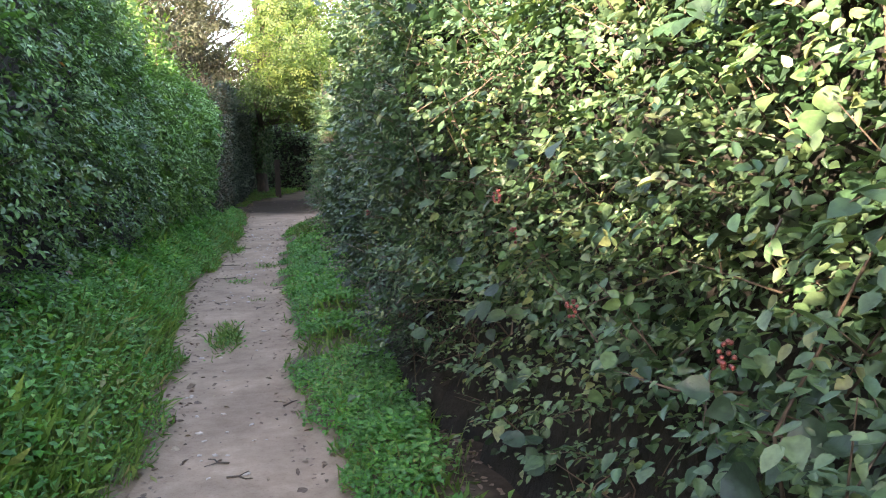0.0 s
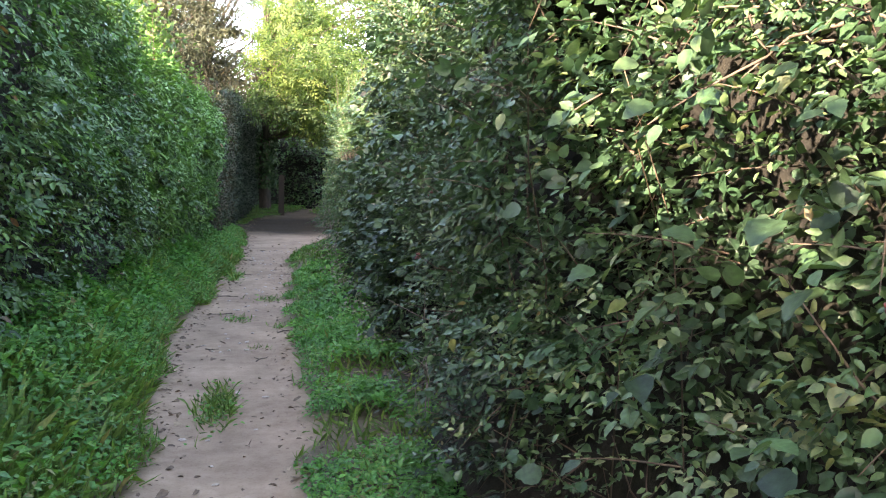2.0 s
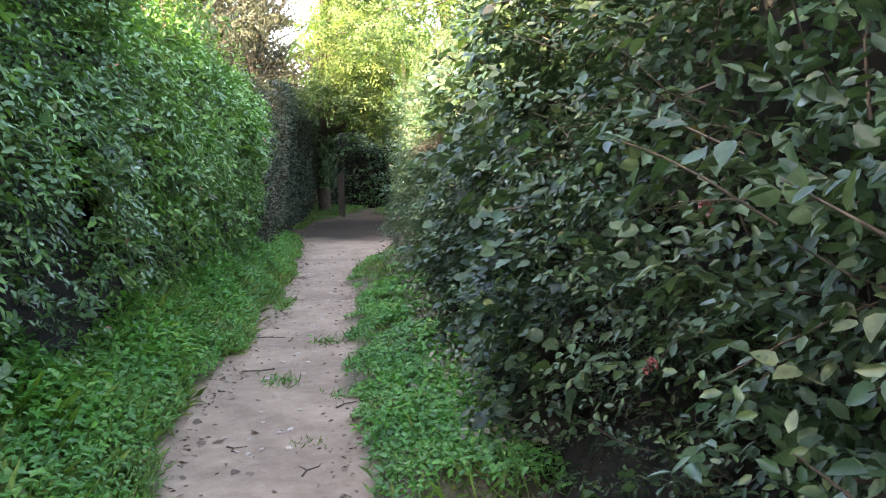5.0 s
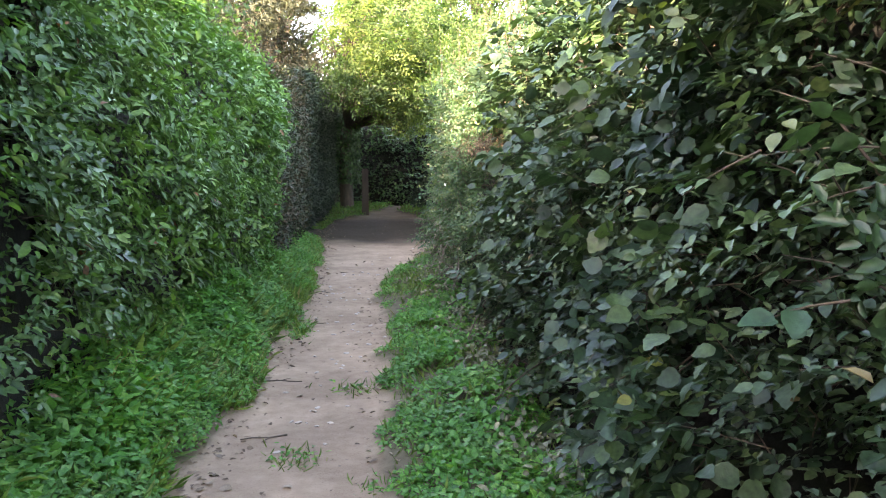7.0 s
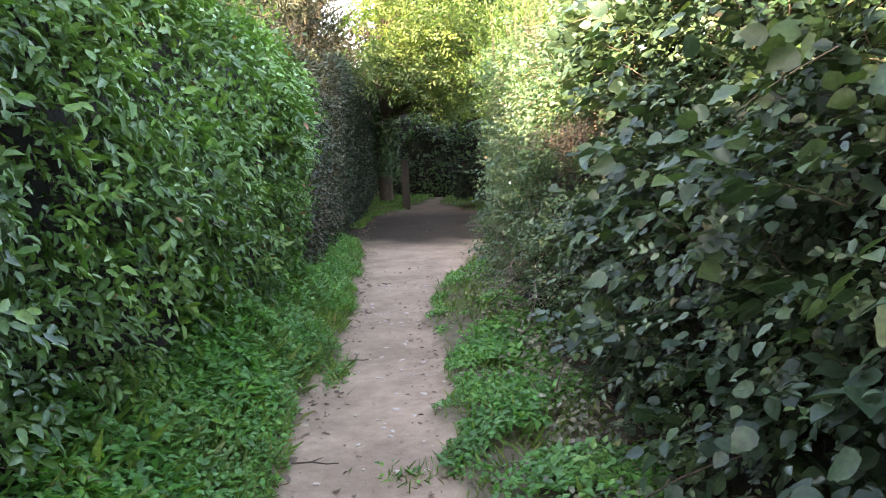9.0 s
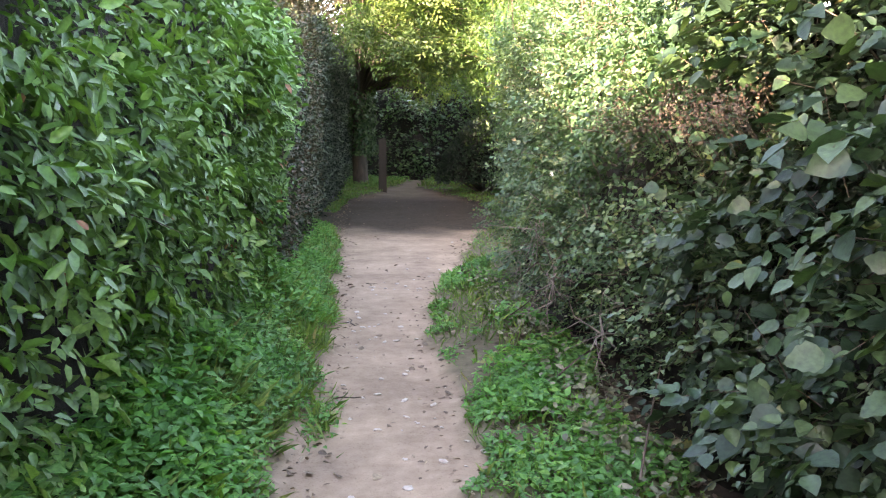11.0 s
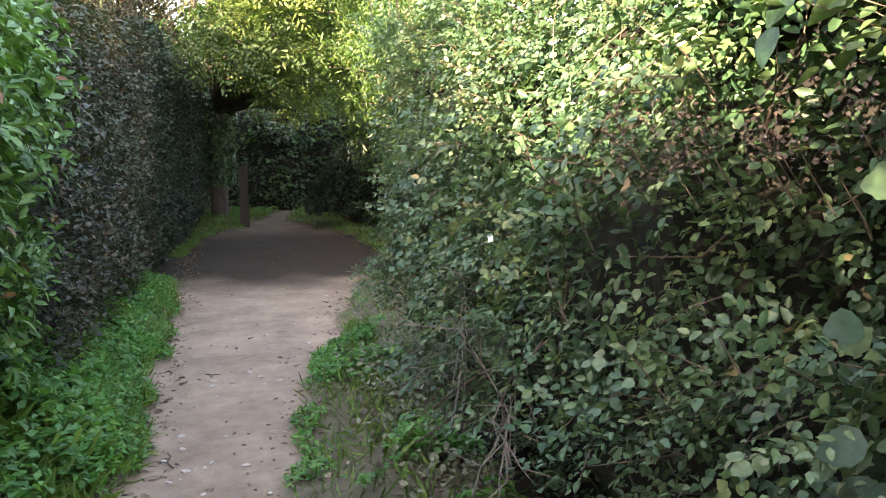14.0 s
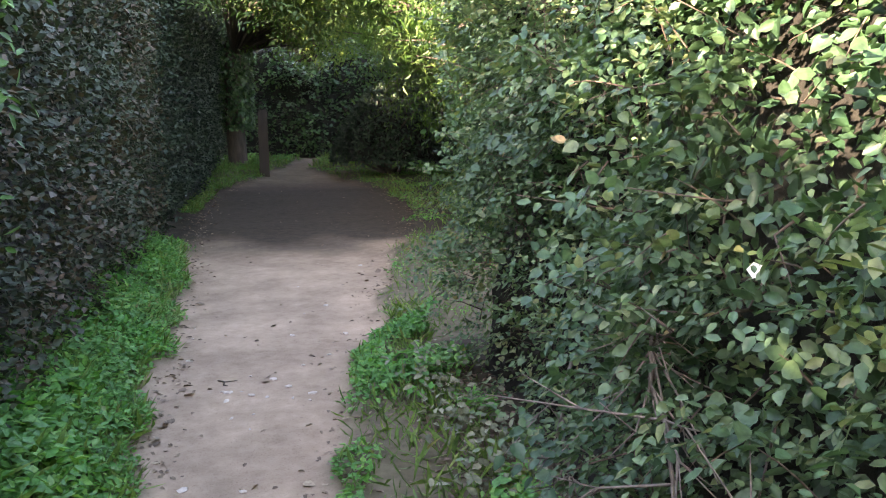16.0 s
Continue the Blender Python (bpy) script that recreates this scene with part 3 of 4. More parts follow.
# ---- verges ----
def verge(name, label, area, n_leaf, n_blade, y0, y1, tall, patchy=0.42):
    """Weeds and grass where no soil is trodden. area: x of both borders by y; tall: height by place."""
    root = None
    y = RNG.uniform(y0, y1, n_leaf)
    a, b = area(y)
    x = a + (b - a) * RNG.random(n_leaf)
    thin = vnoise(x * 2.4, y * 2.4, 6)
    keep = (path_mask(x, y) < 0.35 + 0.3 * RNG.random(n_leaf)) & (thin + 0.35 * RNG.random(n_leaf) > patchy + 0.1 * np.clip((y - 12) / 2, 0, 1) * (x > -0.4))
    keep &= RNG.random(n_leaf) < np.where(x < -0.5, 0.45 + 0.55 * np.clip((y - 6.5 + 2 * vnoise(x * 2, y, 3)) / 2.5, 0, 1), 1.0)
    x, y = x[keep], y[keep]
    n = len(x)
    h = tall(x, y)
    z = ground_z(x, y) + h * RNG.random(n) ** 0.3
    p = np.stack([x, y, z], 1)
    s = RNG.uniform(0.022, 0.055, n) * (0.55 + 0.75 * np.clip(h / 0.3, 0, 1)) * (1 + 0.25 * np.clip((y - 8) / 2, 0, 1)) * np.where(x > -0.3, 1.25, 1.0)
    clump = vnoise(x * 3, y * 3, 7)
    root = leaves(name, p, blob(n) * np.array([1, 1, 0.5]) + np.array([0, 0, -0.1]), blob(n) * 0.4 + np.array([0, 0, 1.0]), s, s * 0.62, WEED, WEDGE,
                  np.clip(0.7 * RNG.random(n) + 0.5 * (clump - 0.2), 0, 1))
    tagged(root, label, "weeds", kind="stuff")
    y = RNG.uniform(y0, y1, n_blade)
    a, b = area(y)
    x = a + (b - a) * RNG.random(n_blade)
    keep = (path_mask(x, y) < 0.3 + 0.3 * RNG.random(n_blade)) & (vnoise(x * 1.8, y * 1.8, 2) + 0.4 * RNG.random(n_blade) > 0.5)
    x, y = x[keep], y[keep]
    n = len(x)
    p = np.stack([x, y, ground_z(x, y) - 0.005], 1)
    h = (0.07 + 0.55 * tall(x, y)) * RNG.uniform(0.6, 1.4, n)
    leaves("grass", p, blob(n) * 0.85 + np.array([0, 0, 0.8]), blob(n), h, 0.007, GRASS, BLADE, None, root)
    return root


verge("verge_weeds", "lush green nettles, weeds and grass along the hedge foot", lambda y: (np.full(y.shape, -1.85), np.interp(y, PY, PL) + 0.1), 84000, 34000, 2.5, 23,
      lambda x, y: 0.05 + 0.42 * np.clip((np.interp(y, PY, PL) + 0.05 - x) / 0.7, 0, 1) * (0.6 + 0.7 * vnoise(x * 1.7, y * 1.7, 5)))
verge("verge_weeds", "low green weeds and grass along the wild hedge foot", lambda y: (np.interp(y, PY, PR) - 0.1, np.interp(y, [4, 6, 9], [0.95, 1.0, 1.1]) - 0.22 * vnoise(y * 3, y * 0 + 2, 4)), 80000, 7000, 1.5, 20,
      lambda x, y: 0.025 + 0.11 * np.clip((x - np.interp(y, PY, PR)) / 0.4, 0, 1) * (0.5 + 0.9 * vnoise(x * 1.7, y * 1.7, 5)), 0.6)
verge("far_grass", "short grass and weeds under the trees at the bend", lambda y: (np.interp(y, PY, PR) - 0.1, np.full(y.shape, 4.0)), 22000, 14000, 19, 36.5,
      lambda x, y: 0.03 + 0.14 * np.clip((y - 32) / 3, 0, 1) + 0 * x, 0.66)
verge("far_grass", "short grass and weeds under the trees at the bend", lambda y: (np.full(y.shape, -1.3), np.interp(y, PY, PL) + 0.1), 6000, 6000, 26, 36.5,
      lambda x, y: 0.03 + 0.14 * np.clip((y - 32) / 3, 0, 1) + 0 * x, 0.5)


# ---- trees ----
def tree(name, label, base, height, radius, clumps, per, material, size, ratio, shape=OVAL, spread=0.5, droop=0.1, bark=None, lean=(0, 0), layer=0.6, leaflets=0):
    """A tapered trunk, limbs to each clump of the crown, twigs and leaves. clumps: centre and half sizes of crown masses, and how many clumps in each."""
    base = np.array(base, float)
    top = base + np.array([lean[0], lean[1], height])
    ts = np.linspace(0, 1, 9)[:, None]
    trunk = base + (top - base) * ts + np.concatenate([np.zeros((1, 3)), RNG.normal(size=(8, 3)) * np.array([0.08, 0.08, 0])])
    root = tubes(name, [trunk], [(radius, radius * 0.25)], bark or BARK, 10)
    tagged(root, label, "tree")
    paths, rad, lp, lo, lt = [], [], [], [], []
    for centre, half, count in clumps:
        c = np.array(centre) + blob(count) * np.array(half) * (RNG.random((count, 1)) ** 0.4)
        for q in c:
            f = np.clip((q[2] - base[2]) / height * RNG.uniform(0.55, 0.85), 0.24, 0.95)
            st = base + (top - base) * f
            mid = (st + q) / 2 + np.array([0, 0, 0.15 * np.linalg.norm(q - st)]) + RNG.normal(size=3) * 0.1
            w = np.linspace(0, 1, 5)[:, None]
            paths.append((1 - w) ** 2 * st + 2 * w * (1 - w) * mid + w * w * q)
            rad.append((radius * 0.22, 0.008))
            k = int(per * RNG.uniform(0.6, 1.4))
            lp.append(q + RNG.normal(size=(k, 3)) * spread * np.array([1, 1, layer]) * RNG.uniform(0.6, 1.2))
            lo.append(np.tile(blob(1) * 0.7 + np.array([[-0.1, -0.2, 0.5]]), (k, 1)))
            lt.append(np.clip(RNG.random() * 0.65 + RNG.random(k) * 0.35, 0, 1))
    tubes("limb", paths, rad, bark or BARK, 4, root)
    p = np.concatenate(lp)
    n = len(p)
    if leaflets:
        sprays("crown", p, blob(n) * np.array([1, 1, 0.6]) + np.array([0, 0, -droop]), blob(n) * 0.4 + np.concatenate(lo), size * leaflets * 0.42, leaflets, size, ratio, material, shape, np.concatenate(lt), root, hang=0.2)
        return root
    s = size * RNG.uniform(0.6, 1.3, n)
    leaves("crown", p, blob(n) + np.array([0, 0, -droop]), blob(n) * 0.55 + np.concatenate(lo), s, s * ratio, material, shape, np.concatenate(lt), root)
    return root


MAPLE_TREE = tree("ash_tree", "broad tree with sunlit yellow-green leaves above an ivy-clad trunk", (-0.62, 34.4, 0), 11, 0.24,
     [((0.9, 29.0, 5.2), (1.9, 2.6, 2.3), 70), ((2.8, 30.5, 6.3), (2.5, 3, 3.4), 52), ((0.7, 26.8, 3.6), (1.7, 2.4, 1.0), 62), ((0.0, 29.5, 6.3), (0.9, 2.0, 1.3), 22), ((0.8, 30.5, 8), (2, 3, 2), 20), ((0.7, 25.0, 4.4), (1.7, 2.2, 0.7), 34), ((1.6, 33.5, 4.0), (2.6, 2.2, 1.4), 90)], 26, MAPLE, 0.12, 0.36, WEDGE, 0.27, 0.1, layer=0.55, leaflets=7)
tree("willow_tree", "overhanging tree with narrow light green leaves", (3.2, 24.0, 0), 6.5, 0.14,
     [((2.2, 22.6, 3.1), (0.9, 1.8, 1.1), 44), ((2.6, 25.5, 3.2), (1.4, 2.2, 1.7), 50), ((2.4, 21.5, 1.9), (0.5, 1.2, 0.7), 14), ((2.9, 28, 2.6), (1.3, 2, 1.3), 40)], 180, WILLOW, 0.11, 0.22, SLIM, 0.28, 0.9)
tree("pine_tree", "tall pine with brownish needles and bare lower limbs", (-3.4, 40, 0), 14, 0.3,
     [((-3.0, 39.5, 7.2), (3.2, 2.5, 5.0), 120), ((-1.9, 38.9, 4.4), (1.7, 1.2, 1.8), 50)], 190, NEEDLE, 0.22, 0.1, SLIM, 0.42, -0.1, layer=0.3)
tree("green_tree", "leafy olive green tree far behind the clipped hedge", (-7.5, 42, 0), 11, 0.3,
     [((-7, 41, 6), (3.4, 2, 4.6), 110)], 170, NEEDLE, 0.24, 0.4, WEDGE, 0.55)
# two added shrubs, hidden by the hedge, keep low sun off hedges and yew
tree("shade_shrub", "unseen tall leafy shrub added behind the clipped hedge to block the sun", (-4.2, 13.8, 0), 5.2, 0.12,
     [((-4.0, 14.0, 4.0), (1.1, 3.0, 1.5), 80)], 130, WILLOW, 0.16, 0.55, WEDGE, 0.4)
tree("shade_shrub", "unseen tall leafy shrub added behind the clipped hedge to block the sun", (-4.2, 22, 0), 5.2, 0.12,
     [((-4.0, 21.8, 3.9), (1.2, 4.4, 1.3), 90)], 130, WILLOW, 0.16, 0.55, WEDGE, 0.4)
tree("green_tree", "leafy green tree beyond the bend", (4.5, 40, 0), 13, 0.3,
     [((4.5, 39, 6.5), (4.5, 2.5, 5), 90)], 180, WILLOW, 0.18, 0.55, WEDGE, 0.6)
tree("pine_tree", "bushy pine with dull brownish needles behind the clipped hedge", (-4.6, 30.5, 0), 8, 0.25,
     [((-4.0, 31, 4.6), (2.3, 4.0, 2.8), 130)], 190, NEEDLE, 0.22, 0.16, SLIM, 0.5, layer=0.4)


def ivy_on_trunk():
    n = 3600
    z = RNG.uniform(0.9, 4.8, n)
    a = RNG.uniform(0, 2 * np.pi, n)
    r = 0.27 + 0.16 * vnoise(a * 2, z * 2, 3)
    o = np.stack([np.cos(a), np.sin(a), 0 * a], 1)
    p = np.array([-0.62, 34.4, 0]) + o * r[:, None] + np.stack([0 * z, 0 * z, z], 1)
    leaves("ivy", p, o * 0.3 + blob(n) * 0.6 + np.array([0, 0, -0.5]), o + blob(n) * 0.5, 0.09, 0.08, IVY, OVAL, None, MAPLE_TREE)


ivy_on_trunk()

# the closed end of the lane
hedge("ivy_hedge", "dark hedge overgrown with ivy closing the lane", -3.5, 9, curve_of([-3.5, -1.5, -0.6, 0.6, 1.5, 3, 5, 9], [0.1, -0.1, 0.2, -0.25, 0.1, -0.3, 0.1, 0]), 1, curve_of([-3.5, -1, 0.3, 1.2, 2.2, 4, 9], [3.4, 2.7, 3.3, 2.4, 3.2, 2.6, 3.3]), 1.2, [(260, 0.1, 0.85, IVY, OVAL, -0.3)], 3, 40, 0.7).matrix_world = pose(0, 36.8, 0, 0, 0, -90)
hedge("far_thicket", "tall dark thicket behind the lane's end", -16, 16, const(0), 1, const(5.0), 2.0, [(25, 0.3, 0.6, IVY, WEDGE, 0)], 5, 0, 0.8, 0, 0.8).matrix_world = pose(0, 47, 0, 0, 0, -90)


def yew(name, label, x, y, w, h):
    n = 5200
    d = blob(n)
    d[:, 2] = np.abs(d[:, 2])
    r = 0.75 + 0.35 * vnoise(d[:, 0] * 3 + 9, d[:, 2] * 3 + d[:, 1] * 2, 4)
    p = np.array([x, y, 0.3]) + d * np.array([w, w * 0.8, h - 0.3]) * r[:, None]
    stems = [[(x + RNG.normal() * 0.1, y + RNG.normal() * 0.1, -0.02), (x + RNG.normal() * w * 0.3, y, 0.4), (x + RNG.normal() * w * 0.5, y + RNG.normal() * w * 0.4, h * 0.75)] for _ in range(12)]
    root = tubes(name, stems, [(0.05, 0.012)] * 12, BARK, 5)
    tagged(root, label, "bush")
    leaves("foliage", p, d * 0.5 + blob(n), d + blob(n) * 0.5, 0.12, 0.05, YEW, OVAL, None, root)
    us, vs = np.meshgrid(np.linspace(0, 2 * np.pi, 16), np.linspace(0.05, np.pi / 2, 7))
    dd = np.stack([np.cos(us) * np.cos(vs), np.sin(us) * np.cos(vs), np.sin(vs)], -1).reshape(-1, 3)
    pts = np.array([x, y, 0.3]) + dd * np.array([w, w * 0.8, h - 0.3]) * 0.72
    k = (np.arange(6)[:, None] * 16 + np.arange(15)[None]).ravel()
    # near-black shell, added as the shade within the bush
    build("shade_shell", pts, np.stack([k, k + 1, k + 17, k + 16], 1), SHADE_CORE, parent=root, smooth=True)
    return root


yew("yew_bush", "dark evergreen bush in deep shade", 2.6, 31.4, 1.3, 2.2)


def post(name, label, x, y, h, w, material):
    bm = bmesh.new()
    bmesh.ops.create_cube(bm, size=1)
    for v in bm.verts:
        v.co = Vector((v.co.x * w, v.co.y * w * 0.8, (v.co.z + 0.5) * (h + 0.1) - 0.1))
        if v.co.z > h * 0.5:
            v.co.z += 0.04 * (v.co.x / w)
            v.co.x *= 0.9
    bmesh.ops.bevel(bm, geom=list(bm.edges), offset=0.015, segments=2, affect="EDGES")
    me = bpy.data.meshes.new(name)
    bm.to_mesh(me)
    bm.free()
    me.materials.append(material)
    ob = new(name, me)
    ob.location = (x, y, 0)
    return tagged(ob, label, "post")


post("wooden_post", "dark weathered square wooden post beside the path", -0.04, 31.8, 1.4, 0.21, WOOD)


# ---- single large leaves on the hazel ----
def broad_leaf_mesh(name, material, tint, cup, seed):
    """One toothed, veined leaf about 1 long: outline with small teeth, folded at the midrib."""
    rng = np.random.default_rng(seed)
    k = 9
    t = np.linspace(0, 1, k)
    half = 0.47 * np.sin(np.pi * t ** 0.75) ** 0.8 * (1 - 0.12 * t)
    half[0], half[-1] = 0.04, 0.01
    tooth = 1 + 0.07 * np.where(np.arange(k) % 2, 1, -1) + rng.normal(0, 0.02, k)
    bend = -cup * t ** 2
    mid = np.stack([t, 0 * t, bend], 1)
    lft = np.stack([t, half * tooth, bend + 0.13 * half + 0.02 * np.sin(t * 20)], 1)
    rgt = np.stack([t, -half * tooth, bend + 0.13 * half + 0.02 * np.cos(t * 20)], 1)
    v = np.concatenate([mid, lft, rgt])
    f = [(i, i + 1, k + i + 1, k + i) for i in range(k - 1)] + [(i, 2 * k + i, 2 * k + i + 1, i + 1) for i in range(k - 1)]
    ob = build(name, v, f, material, np.full(len(f), tint), smooth=True)
    me = ob.data
    bpy.data.objects.remove(ob)
    return me


def place_leaf(mesh, name, p, along, normal, size, parent=None):
    a = Vector(along).normalized()
    s = Vector(normal).cross(a).normalized()
    u = a.cross(s)
    ob = new(name, mesh)
    m = Matrix((a, s, u)).transposed().to_4x4() @ Matrix.Diagonal((size, size, size, 1))
    m.translation = p
    ob.matrix_world = m
    if parent:
        ob.parent = parent
    return ob


HAZEL_SHAPES = [broad_leaf_mesh("leaf", HAZEL, t, c, i) for i, (t, c) in enumerate([(0.1, 0.25), (0.4, 0.1), (0.6, 0.35), (0.85, 0.2), (0.7, 0.3)])]
for i in range(280):
    yy, zz = RNG.uniform(8.2, 13.1), RNG.uniform(0.45, 2.6)
    out = np.array([-1, RNG.normal() * 0.4, RNG.uniform(-0.5, 0.15)]) + RNG.normal(size=3) * 0.35
    xx = np.interp(yy, [8.3, 13.2], [0.84, 0.91]) + RNG.normal() * 0.07 + 0.3 * max(0, 0.75 - zz)
    place_leaf(HAZEL_SHAPES[i % 5], "leaf", (xx, yy, zz), out, np.array([-0.75, 0, 0.7]) + RNG.normal(size=3) * 0.4, RNG.uniform(0.06, 0.105), HAZEL_HEDGE)
for i in range(26):
    yy, zz = RNG.uniform(1.4, 4.3), RNG.uniform(0.6, 1.9)
    xx = np.interp(yy, [-2.5, 2.5, 4.6], [1.0, 0.86, 0.76]) - RNG.uniform(0.04, 0.16)
    place_leaf(HAZEL_SHAPES[2 + i % 3], "leaf", (xx, yy, zz), np.array([-1, RNG.normal() * 0.5 - 0.3, -0.3]) + RNG.normal(size=3) * 0.3, np.array([-0.6, -0.2, 0.8]) + RNG.normal(size=3) * 0.3, RNG.uniform(0.05, 0.085), THICKET)


# ---- grass tufts on the path ----
def tuft(x, y, rx, ry, h, blades, leaf_count):
    p = np.stack([x + RNG.normal(size=blades) * rx * 0.5, y + RNG.normal(size=blades) * ry * 0.5], 1)
    p = np.column_stack([p, ground_z(p[:, 0], p[:, 1]) - 0.004])
    ob = leaves("grass_tuft", p, blob(blades) * 0.9 + np.array([0, 0, 0.6]), blob(blades), h * RNG.uniform(0.5, 1.3, blades), 0.007, GRASS, BLADE)
    tagged(ob, "green grass tuft growing on the trodden path", "grass", group="tufts on the path", kind="stuff")
    if leaf_count:
        q = np.stack([x + RNG.normal(size=leaf_count) * rx * 0.5, y + RNG.normal(size=leaf_count) * ry * 0.5], 1)
        q = np.column_stack([q, ground_z(q[:, 0], q[:, 1]) + RNG.uniform(0.005, h * 0.5, leaf_count)])
        leaves("weed_leaves", q, blob(leaf_count) * np.array([1, 1, 0.3]), blob(leaf_count) * 0.4 + np.array([0, 0, 1]), 0.035, 0.022, WEED, OVAL, None, ob)


tuft(-0.5, 7.35, 0.13, 0.5, 0.1, 420, 160)
tuft(-0.53, 10.65, 0.16, 0.2, 0.07, 90, 40)
tuft(-0.2, 12.07, 0.18, 0.15, 0.09, 80, 20)
tuft(-0.75, 14.2, 0.1, 0.45, 0.12, 150, 200)
tuft(-0.1, 10.2, 0.12, 0.12, 0.06, 50, 10)
tuft(-0.3, 9.2, 0.12, 0.1, 0.05, 30, 0)


# ---- stones and dead leaves on the path ----
def stone_mesh(seed):
    rng = np.random.default_rng(seed)
    bm = bmesh.new()
    bmesh.ops.create_icosphere(bm, subdivisions=1, radius=0.5)
    for v in bm.verts:
        v.co = Vector((v.co.x * rng.uniform(0.8, 1.25), v.co.y * rng.uniform(0.55, 0.9), v.co.z * rng.uniform(0.2, 0.4)))
    me = bpy.data.meshes.new("stone")
    bm.to_mesh(me)
    bm.free()
    me.materials.append(STONE)
    return me


STONES = [stone_mesh(i) for i in range(5)]
CLUSTERS = [(-0.27, 14.36), (-0.5, 9.45), (-0.35, 12.9), (-0.4, 16.6), (-0.12, 13.55), (-0.45, 11.4), (-0.3, 18.2), (-0.4, 4.6)]
for i in range(150):
    if i % 5 < 3:
        cx, cy = CLUSTERS[i % len(CLUSTERS)]
        x, y = cx + RNG.normal() * 0.14, cy + RNG.normal() * 0.3
    else:
        y = RNG.uniform(2.5, 22)
        x = np.interp(y, PY, PL) + (np.interp(y, PY, PR) - np.interp(y, PY, PL)) * RNG.uniform(0.1, 0.9)
    ob = new("stone", STONES[i % 5])
    s = RNG.uniform(0.018, 0.06)
    ob.matrix_world = pose(x, y, float(ground_z(x, y)) + s * 0.08, RNG.normal() * 8, RNG.normal() * 8, RNG.uniform(0, 360)) @ Matrix.Diagonal((s, s, s, 1))
    tagged(ob, "small pale flat stone lying on the soil path", "stone", group="stones on the path")

LITTER = [broad_leaf_mesh("dead_leaf", DEAD, t, c, 20 + i) for i, (t, c) in enumerate([(0.1, 0.3), (0.35, -0.3), (0.6, 0.5), (0.8, -0.15), (1.0, 0.2)])]
for i in range(230):
    y = RNG.uniform(2.5, 23)
    e = RNG.random()
    l, r = np.interp(y, PY, PL), np.interp(y, PY, PR)
    x = l + RNG.normal() * 0.08 + 0.06 if e < 0.5 else (r + RNG.normal() * 0.1 - 0.05 if e < 0.75 else RNG.uniform(l, r))
    ob = place_leaf(LITTER[i % 5], "dead_leaf", (x, y, float(ground_z(x, y)) + 0.008), blob(1)[0] * np.array([1, 1, 0.1]), np.array([0, 0, 1]) + RNG.normal(size=3) * 0.25, RNG.uniform(0.03, 0.075))
    tagged(ob, "dry curled brown dead leaf lying on the path", "leaf", group="dead leaves on the path")
n = 3800
y = RNG.uniform(2, 31, n)
l, r = np.interp(y, PY, PL), np.interp(y, PY, PR)
x = np.where(RNG.random(n) < 0.55, l + RNG.normal(size=n) * 0.1 + 0.03, np.where(RNG.random(n) < 0.85, r + RNG.normal(size=n) * 0.14, l + (r - l) * RNG.random(n)))
litter = leaves("leaf_litter", np.stack([x, y, ground_z(x, y) + 0.006], 1), blob(n) * np.array([1, 1, 0.15]), blob(n) * 0.3 + np.array([0, 0, 1]), RNG.uniform(0.014, 0.05, n), 0.018, DEAD, OVAL)
tagged(litter, "crumbled brown leaf litter along the path's edges", "leaf litter", kind="stuff")


def fallen_twig(x, y, length, turn):
    d = np.array([math.cos(turn), math.sin(turn), 0])
    p = np.array([x, y, float(ground_z(x, y)) + 0.008])
    side = np.array([-d[1], d[0], 0])
    ob = tubes("fallen_twig", [[p, p + d * length * 0.4 + side * 0.02, p + d * length * 0.75 - side * 0.01, p + d * length], [p + d * length * 0.4 + side * 0.02, p + d * length * 0.6 + side * 0.09]], [(0.006, 0.003), (0.004, 0.002)], TWIG, 5)
    tagged(ob, "thin bare brown twig fallen on the path", "twig", group="fallen twigs")


for k in range(16):
    yy = RNG.uniform(3.5, 19)
    fallen_twig(RNG.uniform(np.interp(yy, PY, PL), np.interp(yy, PY, PR)), yy, RNG.uniform(0.1, 0.3), RNG.uniform(0, 6.3))


# ---- berries and a white flower in the hedges ----
def berry_cluster(x, y, z, parent):
    bm = bmesh.new()
    for k in range(14):
        d = blob(1)[0] * 0.02
        bmesh.ops.create_icosphere(bm, subdivisions=1, radius=0.0055, matrix=Matrix.Translation(d * np.array([0.7, 1, 1.2])))
    me = bpy.data.meshes.new("berries")
    bm.to_mesh(me)
    bm.free()
    me.materials.append(BERRY)
    for f in me.polygons:
        f.use_smooth = True
    ob = new("berries", me)
    ob.location = (x, y, z)
    ob.parent = parent
    tagged(ob, "cluster of dull red berries", kind="stuff")


for x, y, z in [(0.72, 2.57, 1.28), (0.74, 1.3, 1.19), (0.74, 2.09, 1.13), (0.7, 2.7, 1.4)]:
    berry_cluster(x, y, z, THICKET)
SMALL_HEDGE = bpy.data.objects["small_leaved_hedge"]
for x, y, z in [(0.66, 6.06, 1.47), (0.64, 6.29, 1.1)]:
    berry_cluster(x, y, z, SMALL_HEDGE)


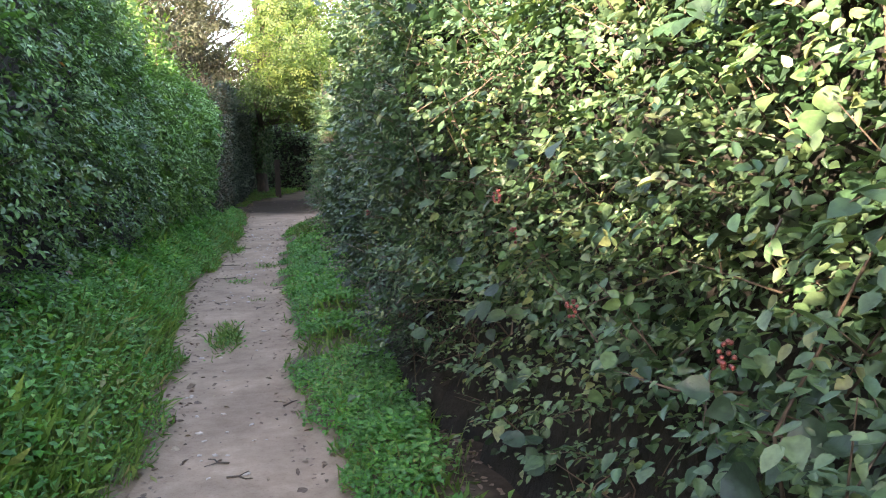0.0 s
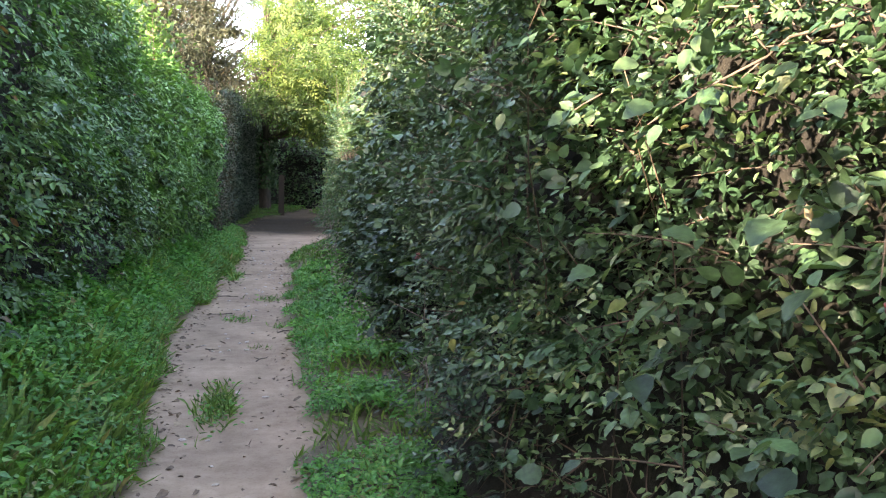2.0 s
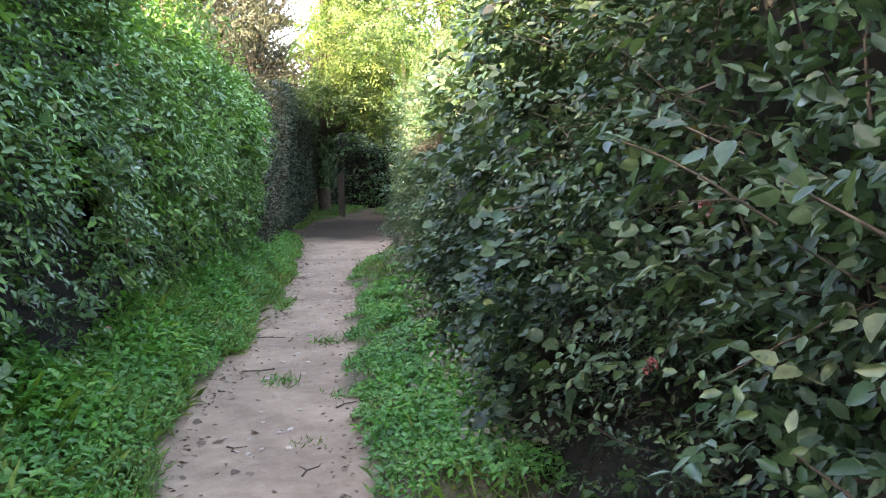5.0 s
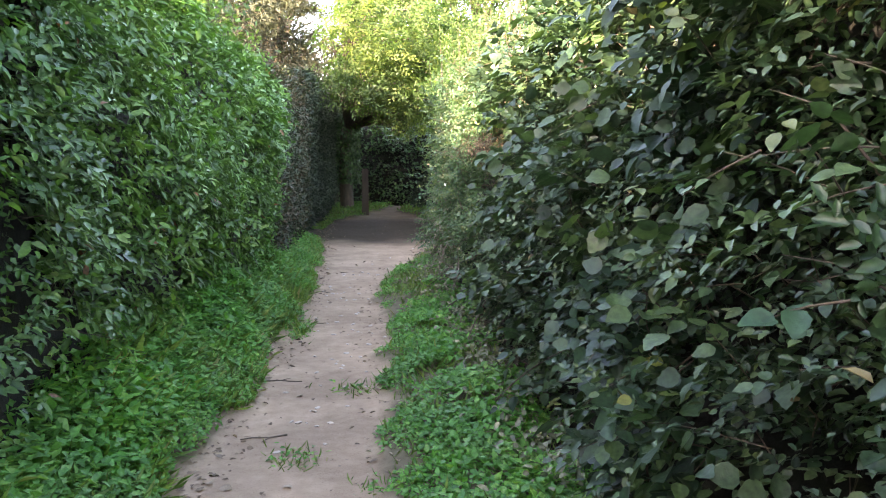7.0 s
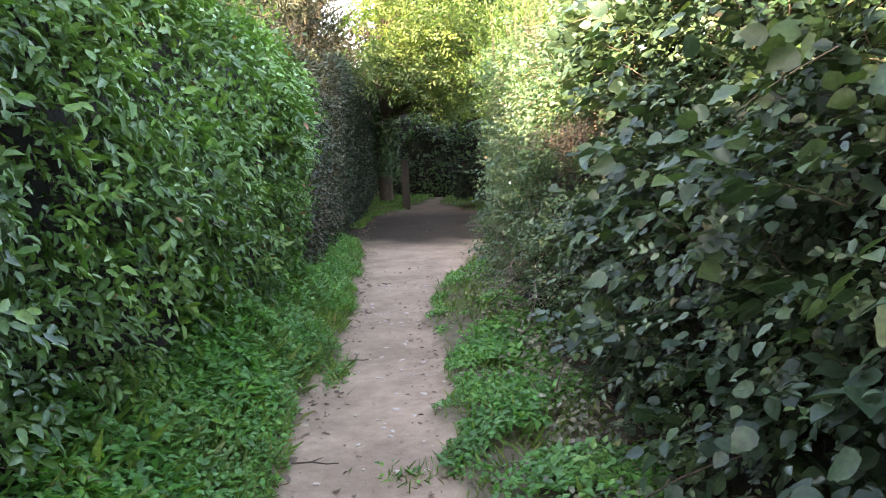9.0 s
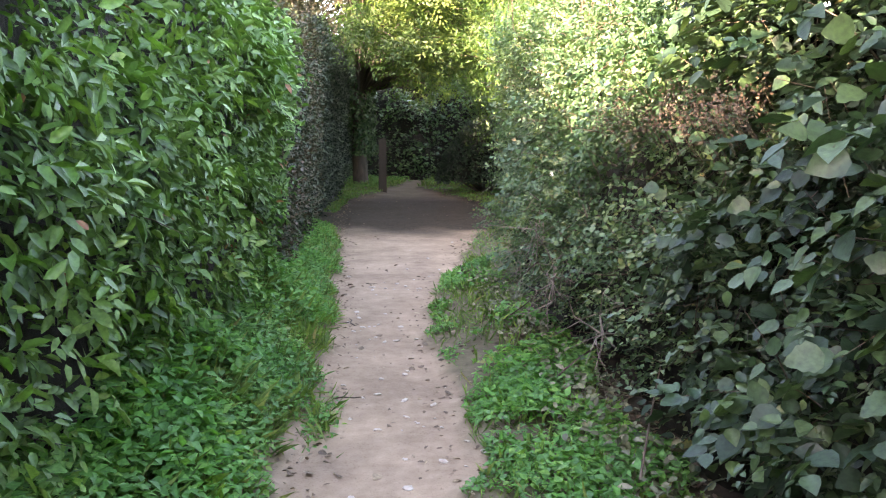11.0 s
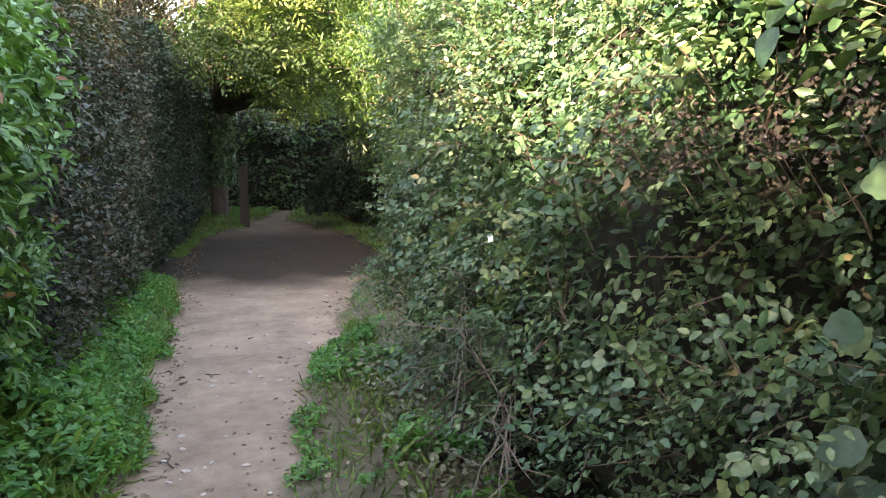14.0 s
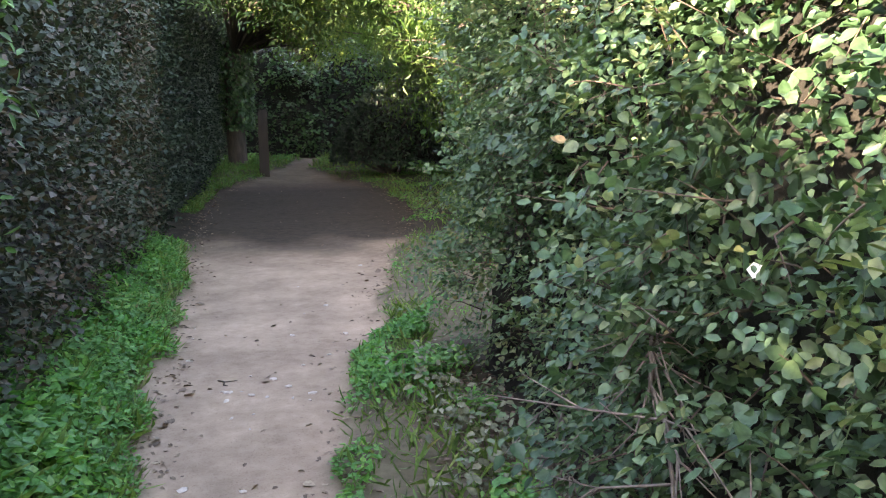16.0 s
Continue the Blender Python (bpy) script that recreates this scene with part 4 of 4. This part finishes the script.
def white_flower(x, y, z, parent):
    n = 5
    a = np.arange(n) * 2 * np.pi / n
    along = np.stack([-0.2 - 0.7 * np.cos(a), -0.2 + 0.7 * np.cos(a), np.sin(a)], 1)
    ob = leaves("flower", np.tile(np.array([[x, y, z]]), (n, 1)), along, np.tile(np.array([[-0.7, -0.7, 0.1]]), (n, 1)), 0.017, 0.018, WHITE, BROAD, None, parent)
    tagged(ob, "small white five-petalled flower")


white_flower(0.71, 14.83, 1.39, MIXED)


# ---- bare twigs caught in the hedge ----
DRY = rough_material("dry_grey_twig", (0.09, 0.07, 0.058), (0.26, 0.215, 0.18), 30, 0.85)


def dead_branch(x, y, z, span, count):
    """A dead side branch: a bowed main stem with forking bare twigs."""
    a = np.array([x + 0.18, y + span * 0.6, z + 0.12])
    b = np.array([x - 0.08, y - span * 0.6, z - 0.1])
    w = np.linspace(0, 1, 7)[:, None]
    main = a + (b - a) * w + np.array([-0.05, 0, 0.08]) * np.sin(w * np.pi) + RNG.normal(size=(7, 3)) * 0.012
    paths, rad = [main], [(0.008, 0.003)]
    for k in range(count):
        st = main[RNG.integers(1, 7)]
        d = unit((b - a + RNG.normal(size=3) * np.array([0.25, 0.6, 0.6]))[None])[0]
        ln = RNG.uniform(0.12, 0.4)
        mid = st + d * ln * 0.5 + RNG.normal(size=3) * 0.02
        tip = st + d * ln + RNG.normal(size=3) * 0.05 + np.array([0, 0, -0.03])
        paths.append([st, mid, tip])
        rad.append((0.004, 0.0013))
        paths.append([mid, mid + unit((d + RNG.normal(size=3) * 0.5)[None])[0] * ln * 0.4])
        rad.append((0.0025, 0.001))
    ob = tubes("dead_branch", paths, rad, DRY, 4)
    tagged(ob, "bare grey dead branch with forking twigs in the hedge", "branch", group="dead branches in the hedge")


dead_branch(0.74, 15.3, 1.0, 0.55, 22)
dead_branch(0.72, 14.7, 0.75, 0.5, 18)
dead_branch(0.74, 15.9, 0.7, 0.45, 14)
dead_branch(0.72, 13.6, 0.62, 0.4, 12)
dead_branch(0.62, 5.6, 0.75, 0.4, 10)


def seed_heads(y0, y1, z0, z1, count, parent):
    """Upright stalks of brown dried seed heads among the leaves."""
    y = RNG.uniform(y0, y1, count)
    z = RNG.uniform(z0, z1, count)
    x = 0.78 + RNG.normal(size=count) * 0.06
    tip = np.stack([x, y, z], 1)
    tubes("seed_stalk", [[t + np.array([0.08, 0, -0.12]), t + np.array([0.03, 0, -0.05]), t] for t in tip], [(0.002, 0.001)] * count, STEM, 3, parent)
    k = 26
    p = np.repeat(tip, k, 0) + RNG.normal(size=(count * k, 3)) * np.array([0.016, 0.016, 0.03])
    leaves("seeds", p, blob(count * k), blob(count * k), 0.014, 0.01, HUSK, SLIM, None, parent)


HUSK = leaf_material("brown_husk", [(0, (0.06, 0.04, 0.03)), (0.6, (0.13, 0.088, 0.062)), (1, (0.23, 0.165, 0.115))], 0.8, 0.15, (1, 0.8, 0.6))
seed_heads(12.1, 13.2, 1.66, 1.82, 40, HAZEL_HEDGE)
seed_heads(13.3, 13.9, 1.7, 1.8, 12, MIXED)


# ---- wilted trimmings under the wild hedge ----
WILT = leaf_material("wilted_leaf", [(0, (0.08, 0.09, 0.05)), (0.6, (0.16, 0.18, 0.11)), (1, (0.27, 0.27, 0.19))], 0.6, 0.15)
n = 2600
y = RNG.uniform(8.5, 18.5, n)
x = 0.78 + RNG.normal(size=n) * 0.13
trim = leaves("hedge_trimmings", np.stack([x, y, ground_z(x, y) + RNG.uniform(0.01, 0.16, n)], 1), blob(n) * np.array([1, 1, 0.5]), blob(n) * 0.6 + np.array([-0.2, 0, 0.8]), RNG.uniform(0.03, 0.075, n), 0.03, WILT, OVAL)
tagged(trim, "wilted grey-green cut leaves heaped under the hedge", "trimmings", kind="stuff")


def loose_stick(a, b, bow, r):
    a, b = np.array(a), np.array(b)
    w = np.linspace(0, 1, 6)[:, None]
    ob = tubes("loose_stick", [a + (b - a) * w + np.array([0, 0, bow]) * np.sin(w * np.pi)], [(r, r * 0.5)], TWIG, 6)
    tagged(ob, "bare grey-brown stick leaning in the hedge foot", "stick", group="sticks in the hedge foot")


loose_stick((0.62, 12.7, 0.06), (1.0, 13.5, 0.5), 0.04, 0.007)
loose_stick((0.55, 14.3, 0.09), (1.0, 14.6, 0.32), 0.03, 0.008)
loose_stick((0.6, 16.2, 0.1), (0.98, 15.8, 0.55), -0.03, 0.006)
loose_stick((0.58, 11.2, 0.05), (0.95, 10.6, 0.6), 0.05, 0.006)
loose_stick((0.6, 15.3, 0.62), (0.9, 14.6, 0.95), 0.08, 0.006)

n = 3000
y = RNG.uniform(1.5, 18.5, n)
x = RNG.uniform(0.5, 1.15, n)
under = leaves("hedge_litter", np.stack([x, y, ground_z(x, y) + 0.008], 1), blob(n) * np.array([1, 1, 0.2]), blob(n) * 0.35 + np.array([0, 0, 1]), RNG.uniform(0.025, 0.06, n), 0.026, DEAD, OVAL, RNG.uniform(0, 0.45, n))
tagged(under, "dark brown fallen leaves under the wild hedge", "leaf litter", kind="stuff")
